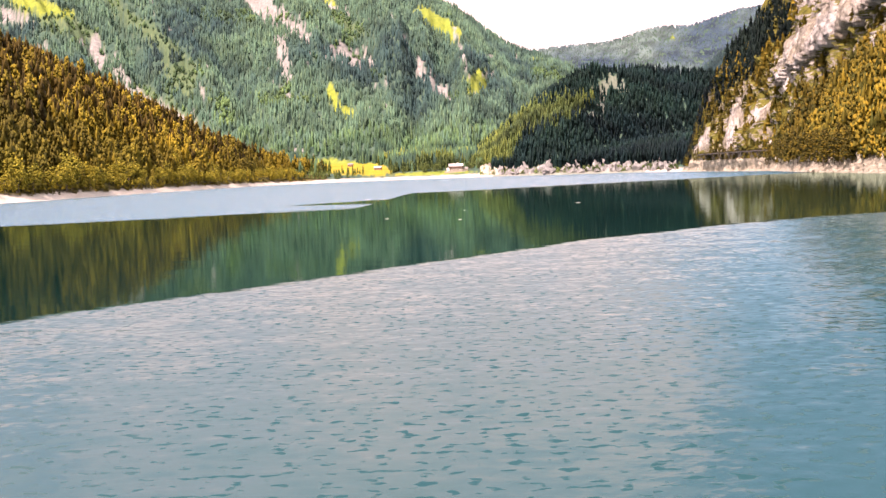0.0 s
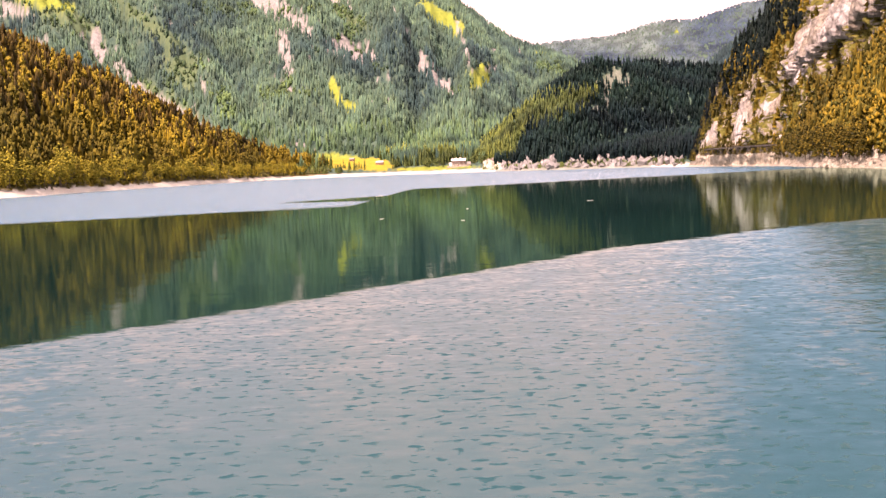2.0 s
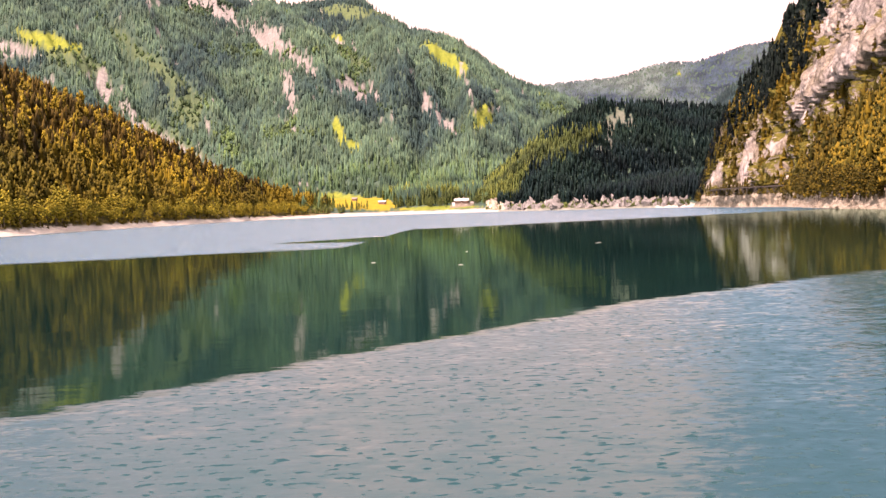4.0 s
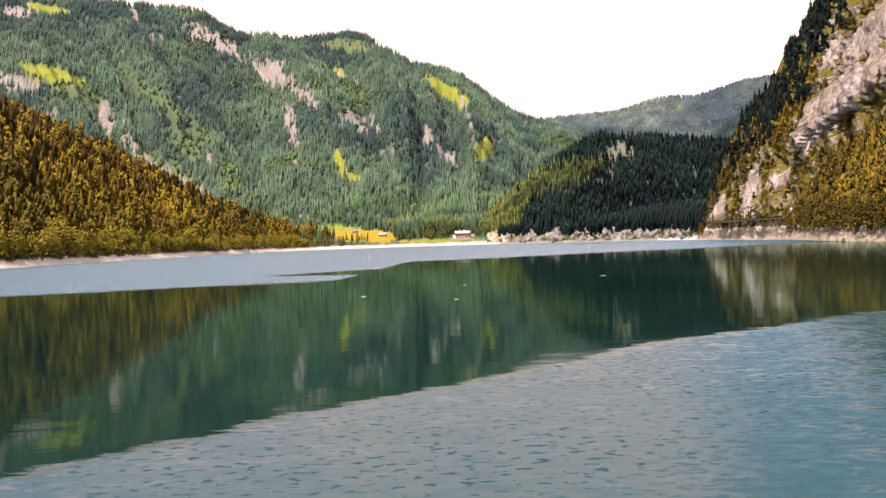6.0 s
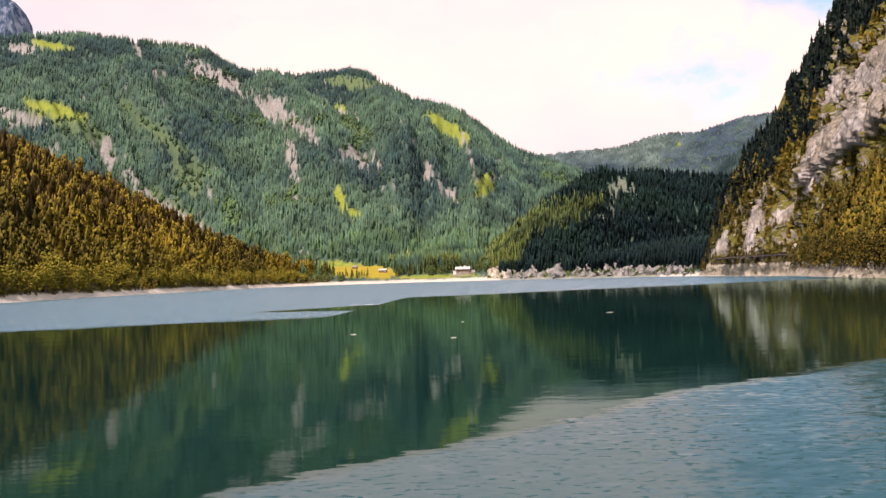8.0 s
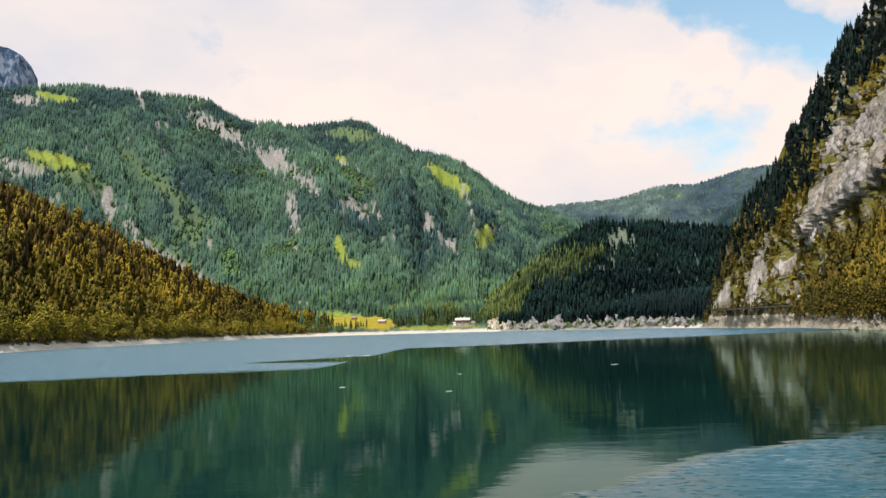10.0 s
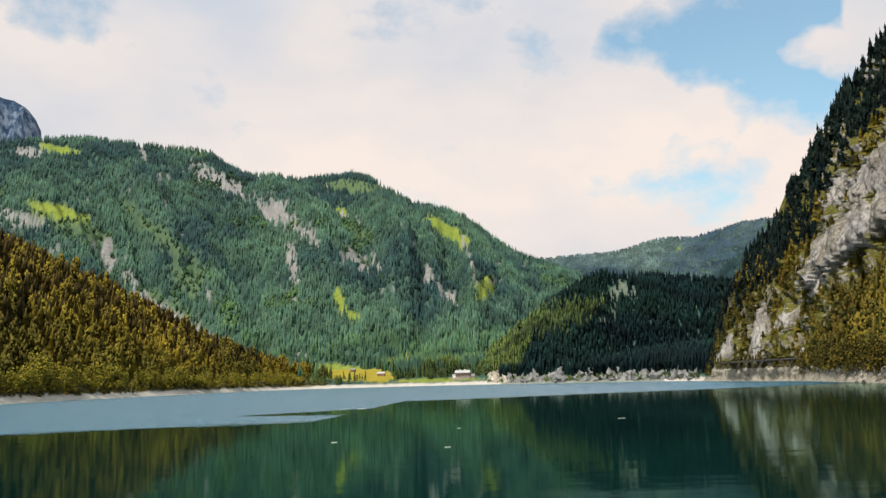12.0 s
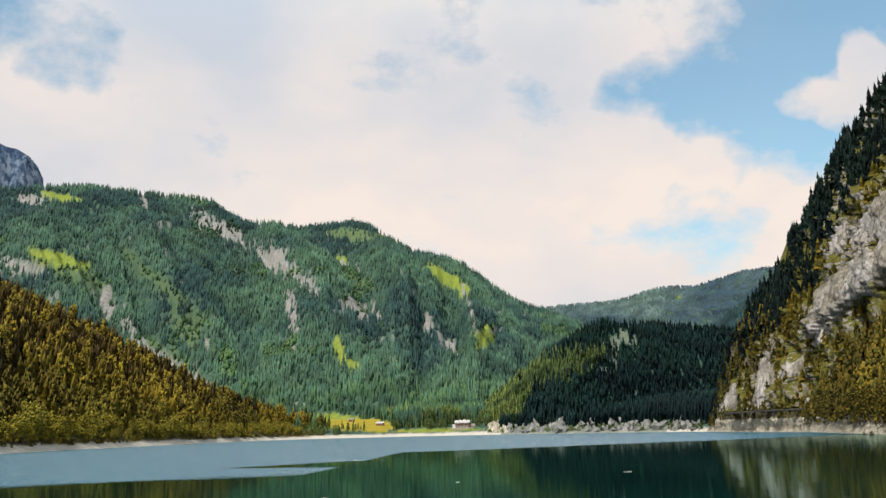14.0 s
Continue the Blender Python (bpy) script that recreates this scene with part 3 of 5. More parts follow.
opening("scar", 9.7, 3.4, 0.2, 0.4, -15, 0.9)
opening("rock", -10.2, 7.6, 0.3, 1.5, 8, 0.95)
opening("rock", -9.8, 1.95, 0.75, 0.12, -26, 0.5)
opening("meadow", -7.3, 0.75, 2.2, 0.5, -8, 0.3)
opening("meadow", -5.2, 0.5, 1.6, 0.45, -8, 0.3)
opening("meadow", -1.0, 0.08, 3.0, 0.14, 0, 0.3)
opening("meadow", -13.0, 1.3, 1.2, 0.15, -20, 0.6)
opening("meadow", 1.95, 2.8, 0.2, 0.2, 0, 0.6)


def openings(az, r, z):
    """How far each place is meadow, rough grass or bare rock (0 to 1)."""
    up = np.degrees(np.arctan2(z - OZ, r))
    rag = fbm(az * 2.2, up * 3.1, 4, 77)
    fine = fbm(az * 11.0, up * 5.0, 4, 78, 0.7)
    streaks = fbm(az * 7.5 + up * 1.6, up * 1.5, 4, 81, 0.65)
    out = {"meadow": 0.0 * az, "rock": 0.0 * az, "grass": 0.0 * az, "alp": 0.0 * az, "scar": 0.0 * az}
    for kind, a, e, w, h, tilt, ragged in OPEN:
        c, s = math.cos(radians(tilt)), math.sin(radians(tilt))
        da, de = az - a, up - e
        p, q = (da * c + de * s) / w, (-da * s + de * c) / h
        inside = 1.0 - np.sqrt(p * p + q * q) + ragged * (rag * 0.9 + fine * 1.1)
        if kind == "rock" and ragged > 0.3:
            inside = inside + 0.12 + 0.85 * streaks
        out[kind] = np.maximum(out[kind], smooth(-0.02, 0.22, inside))
    crag = fbm(az * 2.6 + up * 0.6, up * 0.7, 4, 79, 0.6) + 0.5 * fbm(az * 0.5, up * 0.5, 2, 80)
    out["rock"] = np.maximum(out["rock"], 0.9 * smooth(0.52, 0.64, crag) * smooth(3.5, 5, up) * (r > 1600) * (az < 5))
    return out


# ---- ground: one sheet from the lake bed to the horizon ----
fine_az = np.arange(-38, 36.01, 0.11)
wide_az = np.concatenate([np.arange(38, 180, 4.0), np.arange(-180, -38.5, 4.0)])
AZ = np.concatenate([fine_az, wide_az])
RR = np.concatenate([np.linspace(5, 330, 8), np.geomspace(345, 4900, 345)])
ga, gr = np.meshgrid(AZ, RR)
gz, layer, shore_gap, gx, gy = terrain(ga, gr)
ground = tagged(mesh_object("ground", np.stack([gx, gy, gz], -1).reshape(-1, 3), grid_faces(len(RR), len(AZ), True), GROUND),
                "steep alpine ground of grass, forest soil, scree and rock", "ground", kind="structure")
kinds = openings(ga, gr, gz)
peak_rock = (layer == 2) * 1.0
beach = smooth(30, 20, shore_gap + 8 * fbm(ga * 3, gr * 0.02, 3, 12)) * (gz < 12) * np.where((ga > 3) & (ga < 13.2), 0.3, 1.0)
rubble = ((ga > 1.8) & (ga < 15) & (shore_gap < 45)) * 0.45 * smooth(-0.1, 0.35, fbm(ga * 5, gr * 0.05, 4, 14))
point_values(ground, "meadow", np.clip(kinds["meadow"] + 0.2 * kinds["grass"] + 0.3 * kinds["alp"], 0, 1))
# knoll scars: rock dimmed with the soil tone, cloud shade put into the colour
point_values(ground, "rock", np.clip(kinds["rock"] + 0.42 * kinds["scar"], 0, 1))
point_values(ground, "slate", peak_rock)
point_values(ground, "larchwood", np.maximum((layer == 3) * 1.0, (ga < -8) * (shore_gap < 90) * 1.0))
point_values(ground, "field", kinds["meadow"] * (gr < 1950) * smooth(-2.6, -4.0, ga))
point_values(ground, "gravel", np.clip(np.maximum(beach, rubble), 0, 1))
ground.data.polygons.foreach_set("use_smooth", np.ones(len(ground.data.polygons), bool))

# ---- water ----
wa = np.radians(np.arange(0, 360, 3.0))
water_r = np.array([0.0, 30, 80, 200, 500, 1000, 1700])
wv = np.stack([OX + water_r[:, None] * np.sin(wa), OY + water_r[:, None] * np.cos(wa), 0 * water_r[:, None] * wa], -1).reshape(-1, 3)
water = tagged(mesh_object("water", wv, grid_faces(len(water_r), len(wa), True), WATER), "teal lake, mirror calm with ruffled belts", "lake", kind="structure")

# ---- rock wall over the lake ----
ca = np.arange(15.5, 44, 0.045)
cv = np.linspace(0, 1, 300)
cliff_az, cliff_v = np.meshgrid(ca, cv)
s = SHORE(cliff_az) - 4
deep = WALL_DEEP(cliff_az)
top = OZ + (s + deep) * np.tan(np.radians(WALL_UP(cliff_az)))
top = np.maximum(top, 1.0)
cz = top * cliff_v
tal = np.tan(np.radians(TALUS_UP(cliff_az))) * (s + 60)
bank = smooth(20.8, 21.8, cliff_az)
run = (np.interp(cz, [0, 2], [0, 9]) + np.interp(cz, [2, 13.5], [0, 4])) * (1 - bank) + np.interp(cz, [0, 7], [0, 13]) * bank
terrace = smooth(13.0, 13.8, cz) * 9 * (cliff_az < 21.6) - smooth(17.0, 19.5, cz) * 6 * (cliff_az < 21.6)
run_talus = np.minimum(cz, tal) * 1.25
tall = np.clip((cz - np.maximum(tal, 10)) / np.maximum(top - np.maximum(tal, 10), 1), 0, 1)
run = run + terrace * (tal < 3) + run_talus + np.maximum(deep - 16 - tal * 1.25, 5) * tall ** 1.5
cup = np.degrees(np.arctan2(cz - OZ, s + deep * 0.5))
line = SHORE(ca)
line = np.convolve(np.pad(line, 60, mode="edge"), np.ones(121) / 121, "valid")
lx, ly = line * np.sin(np.radians(ca)), line * np.cos(np.radians(ca))
tx, ty = np.gradient(lx), np.gradient(ly)
length = np.hypot(tx, ty)
arc = (np.cumsum(length)[None, :] + 0 * cz)
face_x, face_y = ty / length, -tx / length          # square to the shore line, towards the lake
face_x, face_y = np.where(face_x * lx + face_y * ly > 0, -face_x, face_x), np.where(face_x * lx + face_y * ly > 0, -face_y, face_y)
# the overhang: a jagged lip that climbs along the face
band = np.interp(cliff_az, [20.5, 21.4, 22.0, 23.2, 24.6, 26.35, 34], [4.2, 4.7, 5.1, 5.85, 6.75, 8.05, 13]) + 0.30 * fbm(arc * 0.045, 0 * cz, 4, 58, 0.6) + 0.16 * np.floor(3 * fbm(arc * 0.12, 0 * cz, 2, 59))
jut = smooth(-0.03, 0.05, cup - band) * smooth(3.2, 0.5, cup - band) * smooth(21.0, 22.0, cliff_az)
second = band - 0.75 - 0.25 * fbm(arc * 0.06, 0 * cz, 3, 60)
jut = jut - 0.45 * smooth(0.25, 0.0, np.abs(cup - second)) * smooth(22.0, 23.0, cliff_az) * (fbm(arc * 0.08, cz * 0.05, 3, 61) > -0.1)
# a deep uneven slot under the lip
slot_high = 0.16 + 0.5 * np.maximum(0, fbm(arc * 0.05, 0 * cz, 4, 63, 0.6) + 0.25)
slot = smooth(0.02, -0.04, cup - band) * smooth(0.06, -0.02, band - slot_high - cup) * smooth(21.2, 21.9, cliff_az)
slab = 0.0 * cz
for a, e, w, hh, tilt in ((19.0, 2.7, 2.1, 0.62, 70), (17.0, 1.6, 0.9, 0.42, 62), (24.5, 8.0, 3.3, 1.0, 34), (26.2, 11.8, 2.4, 0.9, 56), (23.9, 10.9, 1.2, 0.5, 62),
                          (22.6, 5.2, 1.4, 0.45, 45), (20.6, 3.0, 0.9, 0.3, 60), (29, 12, 3, 2, 40), (33, 16, 4, 3, 40)):
    c_, s_ = math.cos(radians(tilt)), math.sin(radians(tilt))
    u_, v_ = ((cliff_az - a) * c_ + (cup - e) * s_) / w, (-(cliff_az - a) * s_ + (cup - e) * c_) / hh
    slab = np.maximum(slab, smooth(1.25, 0.6, np.sqrt(u_ * u_ + v_ * v_) + 0.5 * fbm(arc * 0.06, cz * 0.05, 4, 52)))
flute = np.abs(fbm(arc * 0.10 + 0.4 * fbm(arc * 0.02, cz * 0.03, 3, 46), cz * 0.006, 4, 44))
relief = 9 * flute + 2.5 * np.abs(fbm(arc * 0.02 - cz * 0.05, cz * 0.05 + arc * 0.01, 4, 45)) + 15 * fbm(arc * 0.02, cz * 0.008, 5, 41) + 9 * fbm(arc * 0.07 + cz * 0.03, cz * 0.04, 5, 42, 0.6) + 3.2 * fbm(arc * 0.33, cz * 0.16, 4, 43, 0.6)
grooves = np.abs(fbm(arc * 0.20 + 0.6 * fbm(arc * 0.04, cz * 0.05, 3, 62), cz * 0.014, 4, 57, 0.6))
relief = relief - 5.5 * (1 - smooth(0.0, 0.13, grooves)) * smooth(0.0, 0.4, cup - band) * smooth(4.0, 1.5, cup - band) * smooth(21.0, 22.0, cliff_az)
rock_zone = smooth(9, 30, cz) * (1 - 0.75 * smooth(1, 0, (cz - tal) / 12) * (tal > 4))
crack = 1 - smooth(0.0, 0.07, np.abs(fbm(arc * 0.05 + cz * 0.025, cz * 0.012, 4, 47)))
crack = crack + 0.8 * (1 - smooth(0.0, 0.06, np.abs(fbm(arc * 0.03 - cz * 0.03, cz * 0.06, 4, 48))))
step = cz * 0.028 - arc * 0.014 + 1.6 * fbm(arc * 0.015, cz * 0.015, 4, 49)
relief = relief + 3.5 * (step - np.floor(step)) ** 2 - 6 * crack
low = smooth(15, 12, cz) * smooth(0.2, 1.5, cz)
blocks = np.abs(fbm(arc * 0.16, cz * 0.10, 4, 55, 0.6)) * 5 + 2.5 * fbm(arc * 0.05, cz * 0.2, 3, 56)
relief = low * (blocks - 2) + (relief - 8) * (1 - 0.7 * slab) * np.maximum(rock_zone, 0.12) * smooth(1.0, 0.93, cliff_v) * smooth(15.6, 17.5, cliff_az) + jut * 6.5 - slot * 8
crr = s + run
cliff_xyz = np.stack([OX + crr * np.sin(np.radians(cliff_az)) + relief * face_x, OY + crr * np.cos(np.radians(cliff_az)) + relief * face_y, cz - 0.5], -1)
cliff = tagged(mesh_object("cliff", cliff_xyz.reshape(-1, 3), grid_faces(len(cv), len(ca)), CLIFF),
               "tall pale limestone cliff streaked grey, with turf ledges", "cliff", kind="structure")
dz = np.gradient(cliff_xyz, axis=0)
da = np.gradient(cliff_xyz, axis=1)
nrm = np.cross(da, dz)
nrm /= np.linalg.norm(nrm, axis=-1, keepdims=True) + 1e-9
flat = np.abs(nrm[..., 2])
wooded = 1.0 * (cz < tal + 6) * (tal > 4)
turf = np.clip(0.40 + 0.14 * smooth(23.5, 21, cliff_az) + 0.8 * smooth(0.5, 0.8, flat) + 0.6 * fbm(arc * 0.03, cz * 0.02, 4, 51) + wooded - 1.1 * slab - 0.5 * (np.abs(jut) > 0.3), 0, 1) * smooth(10, 16, cz)
point_values(cliff, "turf", turf)
point_values(cliff, "tan", smooth(14, 11, cz))
point_values(cliff, "clean", np.maximum(slab * smooth(0.2, -0.2, fbm(arc * 0.05, cz * 0.03, 3, 53) - 0.15), 0.0))


# ---- trees ----
def spindle(levels, sides, star, seed):
    """A conifer in one piece: rings of the given (height, radius), each with drooping, uneven branch tips."""
    rng = np.random.default_rng(seed)
    verts, faces = [], []
    for k, (h, rad) in enumerate(levels):
        for i in range(sides):
            a = 2 * math.pi * (i + 0.5 * (k % 2)) / sides
            q = rad * (1 - star * (i % 2)) * rng.uniform(0.82, 1.18)
            verts.append((q * math.cos(a), q * math.sin(a), h + rng.uniform(-0.012, 0.012)))
    verts.append((0, 0, 1.0))
    for k in range(len(levels) - 1):
        for i in range(sides):
            a, b = k * sides + i, k * sides + (i + 1) % sides
            faces += [(a, b, b + sides), (a, b + sides, a + sides)]
    k = (len(levels) - 1) * sides
    faces += [(k + i, k + (i + 1) % sides, len(verts) - 1) for i in range(sides)]
    return np.array(verts), np.array(faces)


def blob(seed, lumps=3):
    """A rounded, lumpy broadleaf crown on a short stem."""
    rng = np.random.default_rng(seed)
    bm = bmesh.new()
    for k in range(lumps):
        m = Matrix.Translation((rng.uniform(-0.22, 0.22), rng.uniform(-0.22, 0.22), 0.35 + 0.45 * k / max(lumps - 1, 1)))
        bmesh.ops.create_icosphere(bm, subdivisions=1, radius=rng.uniform(0.26, 0.42), matrix=m)
    for v in bm.verts:
        v.co += Vector(rng.uniform(-0.07, 0.07, 3))
    bm.verts.ensure_lookup_table()
    vs = np.array([v.co[:] for v in bm.verts])
    fs = np.array([[v.index for v in f.verts] for f in bm.faces])
    bm.free()
    return vs, fs


FAR_FIR = [spindle([(0.0, 0.75), (0.42, 0.52)], 5, 0.0, k) for k in range(3)]
MID_FIR = [spindle([(0.02, 0.8), (0.30, 0.42), (0.33, 0.75), (0.60, 0.25), (0.63, 0.48), (0.82, 0.14)], 6, 0.25, 10 + k) for k in range(5)]


def tuft(seed, clumps=30):
    """A loose crown of many small leafy clumps, gathered towards a soft tip."""
    rng = np.random.default_rng(seed)
    vs, fs = [], []
    for k in range(clumps):
        h0 = rng.uniform(0.08, 0.95)
        a, q = rng.uniform(0, 6.28), (0.62 * (1 - h0) ** 0.6 + 0.04) * rng.uniform(0.35, 1.0)
        c, size = np.array((q * math.cos(a), q * math.sin(a), h0)), rng.uniform(0.12, 0.23)
        turn = np.array(Euler(rng.uniform(0, 6.28, 3)).to_matrix())
        for o in ((1, 0, -0.3), (-0.6, 0.9, -0.3), (-0.6, -0.9, -0.3), (0, 0, 0.9)):
            d = turn @ np.array(o) * size
            vs.append(c + d * np.array((1, 1, 0.8)))
        fs += [tuple(4 * k + i for i in f) for f in ((0, 1, 3), (1, 2, 3), (2, 0, 3), (0, 2, 1))]
    return np.array(vs), np.array(fs)


TUFTS = [tuft(40 + k) for k in range(5)]
ROUND = [blob(30 + k, 3) for k in range(4)]


def forest(name, label, places, heights, widths, templates, mat, seed):
    """Many trees joined into one object."""
    rng = np.random.default_rng(seed)
    vs, fs, base = [], [], 0
    pick = rng.integers(0, len(templates), len(places))
    for k, (tv, tf) in enumerate(templates):
        sel = pick == k
        p, h, w = places[sel], heights[sel], widths[sel]
        a = rng.uniform(0, 2 * math.pi, len(p))
        ca_, sa_ = np.cos(a)[:, None], np.sin(a)[:, None]
        lean = rng.normal(0, 0.03, (len(p), 2))
        x = (tv[:, 0] * ca_ - tv[:, 1] * sa_) * w[:, None] + lean[:, :1] * tv[:, 2] * h[:, None]
        y = (tv[:, 0] * sa_ + tv[:, 1] * ca_) * w[:, None] + lean[:, 1:] * tv[:, 2] * h[:, None]
        z = tv[:, 2] * h[:, None]
        v = np.stack([x, y, z], -1) + p[:, None, :]
        f = tf[None] + (base + np.arange(len(p)) * len(tv))[:, None, None]
        vs.append(v.reshape(-1, 3))
        fs.append(f.reshape(-1, 3))
        base += len(p) * len(tv)
    ob = mesh_object(name, np.concatenate(vs), np.concatenate(fs), mat)
    ob.data.polygons.foreach_set("use_smooth", np.ones(len(ob.data.polygons), bool))
    return tagged(ob, label, "forest", kind="stuff")


def scatter(n, az0, az1, r0, r1, seed, glades=0.5):
    """Places spread evenly over a ring sector, with the land's height there."""
    rng = np.random.default_rng(seed)
    az = rng.uniform(az0, az1, n)
    r = np.sqrt(rng.uniform(r0 ** 2, r1 ** 2, n))
    z, lay, gap, x, y = terrain(az, r)
    k = openings(az, r, z)
    bare = k["rock"] * smooth(-0.6, -0.15, fbm(x * 0.035, y * 0.035, 3, 65))
    free = 1 - np.maximum(np.maximum(k["meadow"], bare), np.maximum(0.45 * k["grass"], np.maximum(0.75 * k["alp"], 0.75 * k["scar"])))
    thin = 1 - glades + glades * smooth(-0.28, 0.22, fbm(x * 0.02, y * 0.02, 4, 63) + 0.5 * fbm(az * 0.8, r * 0.002, 3, 64))
    keep = rng.uniform(0, 1, n) < free ** 2 * thin
    return az, r, z, lay, gap, x, y, keep, k, rng


# wooded mountainsides opposite
az, r, z, lay, gap, x, y, keep, k, rng = scatter(118000, -33, 14, 1450, 4250, 1)
up = np.degrees(np.arctan2(z - OZ, r))
keep &= ((lay == 1) | ((lay == 0) & (gap > 90))) & (r < MAIN_FAR(az) + 40)
p = np.stack([x, y, z - 0.8], -1)
leafy = (fbm(az * 0.5, up * 0.8, 4, 61) + 0.75 * k["grass"] + rng.uniform(-0.12, 0.12, len(az)) > 0.44)
floor_trees = (lay == 0) & (r < 2300) & ((fbm(az * 1.4, r * 0.006, 3, 68) + rng.uniform(-0.25, 0.25, len(az)) > 0.0) | (rng.uniform(0, 1, len(az)) < 0.15))
h = rng.uniform(12, 35, len(x))
low_trees = (up + 1.2 * fbm(az * 0.7, up, 3, 69) + rng.uniform(-0.5, 0.5, len(az)) < 2.6)
sel = keep & ~leafy & ~floor_trees & low_trees
forest("foothill_spruces", "green spruce forest at the foot of the mountain", p[sel], h[sel], 1.1 + h[sel] * 0.145, FAR_FIR, SPRUCE_GREEN, 24)
sel = keep & ~leafy & ~floor_trees & ~low_trees
forest("spruce_forest", "dense dark green spruce forest on the mountainside", p[sel], h[sel], 1.1 + h[sel] * 0.145, FAR_FIR, SPRUCE_FAR, 2)
sel = keep & leafy & ~floor_trees
forest("broadleaf_forest", "lighter green broadleaf wood among the spruces", p[sel], h[sel] * 0.6, h[sel] * 0.34, ROUND, LEAF_GREEN, 3)

sel = keep & floor_trees
forest("valley_floor_spruces", "sunny green spruces on the valley floor behind the meadow", p[sel], h[sel] * rng.uniform(0.45, 1.05, sel.sum()), h[sel] * 0.16, MID_FIR, OLIVE_AND_SUNLIT, 22)

# woods on the slopes round the rest of the valley
ring_trees = []
for a0, a1, seed in ((-178, -34, 17), (44, 178, 18)):
    az, r, z, lay, gap, x, y, keep, k, rng = scatter(9000, a0, a1, 420, 2300, seed)
    keep &= gap > 50
    ring_trees.append(np.stack([x, y, z - 0.8], -1)[keep])
ring_trees = np.concatenate(ring_trees)
h = np.random.default_rng(19).uniform(13, 25, len(ring_trees))
forest("valley_forest", "spruce forest on the slopes round the lake", ring_trees, h, h * 0.25, FAR_FIR, SPRUCE_FAR, 20)

# wooded knoll, spur and the side valley between them
az, r, z, lay, gap, x, y, keep, k, rng = scatter(34000, 0.5, 26, 1000, 2550, 4, 0.1)
up = np.degrees(np.arctan2(z - OZ, r))
keep &= ((lay == 4) | (lay == 5) | ((lay == 0) & (az > 3))) & (gap > 36)
p = np.stack([x, y, z - 0.8], -1)
h = rng.uniform(14, 26, len(x))
fray = rng.uniform(-0.45, 0.45, len(x))
# the knoll's sunlit band: sunlight painted by giving these trees the olive colour
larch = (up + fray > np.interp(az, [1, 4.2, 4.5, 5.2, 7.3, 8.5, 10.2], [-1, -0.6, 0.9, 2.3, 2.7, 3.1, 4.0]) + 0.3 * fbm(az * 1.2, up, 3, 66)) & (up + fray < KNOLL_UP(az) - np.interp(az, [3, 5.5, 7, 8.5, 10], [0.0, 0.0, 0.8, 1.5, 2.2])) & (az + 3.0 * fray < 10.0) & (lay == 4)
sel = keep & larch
forest("larch_stand", "trees on the knoll's flank, sunlight painted in as olive colour", p[sel], h[sel], h[sel] * 0.19, MID_FIR, OLIVE_AND_SUNLIT, 15)
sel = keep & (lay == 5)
forest("spur_forest", "spruce forest on the spur behind, shade and haze in its blue tint", p[sel], h[sel], h[sel] * 0.2, FAR_FIR, SPRUCE_SPUR_TINTED, 23)
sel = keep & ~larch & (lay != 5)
forest("knoll_forest", "dense spruce forest on a low knoll, cloud shadow in its colour", p[sel], h[sel], h[sel] * 0.2, MID_FIR, SPRUCE_SHADOWED, 5)

# far wooded ridge, its haze put into the needle colour
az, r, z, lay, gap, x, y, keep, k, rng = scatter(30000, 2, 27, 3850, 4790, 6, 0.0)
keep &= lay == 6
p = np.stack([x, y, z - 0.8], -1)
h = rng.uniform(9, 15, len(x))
forest("ridge_forest", "forest on a far ridge, haze painted into its pale blue colour", p[keep], h[keep], h[keep] * 0.55, FAR_FIR, HAZE_TINTED, 7)

# warm larch slope on the lake's side
az, r, z, lay, gap, x, y, keep, k, rng = scatter(15000, -34, -6, 450, 1750, 8, 0.3)
keep &= (lay == 3) & (gap > 27)
p = np.stack([x, y, z - 0.6], -1)
h = rng.uniform(13, 26, len(x))
high_up = gap + 60 * fbm(x * 0.01, y * 0.01, 4, 67) + rng.uniform(-40, 40, len(x)) > 165
soft = rng.uniform(0, 1, len(x)) < np.clip(0.75 - (gap - 40) / 260, 0.25, 0.75)
sel = keep & ~soft & high_up
forest("upper_larch_forest", "larch and spruce forest high on the slope, shade in its brown colour", p[sel], h[sel], h[sel] * 0.25, MID_FIR, LARCH_SHADED, 21)
sel = keep & ~soft & ~high_up
forest("larch_forest", "olive and golden larch and spruce forest above the shore", p[sel], h[sel], h[sel] * 0.25, MID_FIR, SPRUCE_WARM, 9)
sel = keep & soft
forest("birch_wood", "golden broadleaf wood mixed into the larch slope", p[sel], h[sel], h[sel] * 0.36, TUFTS, SPRUCE_WARM, 10)

# trees on the cliff's ledges, its crest and the talus below
rng = np.random.default_rng(11)
pi, pj = rng.integers(8, len(cv), 34000), rng.integers(0, len(ca), 34000)
caz, czz, ctal = cliff_az[pi, pj], cz[pi, pj], tal[pi, pj]
edge = (WALL_UP(caz) - cup[pi, pj]) < np.interp(caz, [16, 17, 18.5, 20, 21.7, 23, 24.9, 28], [0.8, 1.6, 2.6, 3.2, 3.6, 3.0, 2.4, 2.0])
on_talus = (czz < ctal + 4) & (ctal > 4)
clump = smooth(-0.35, 0.2, fbm(arc[pi, pj] * 0.035, czz * 0.035, 3, 54))
chance = np.where(edge, 0.12 + 0.75 * clump, np.where(on_talus, 0.55, 0.30 * smooth(0.4, 0.8, turf[pi, pj])))
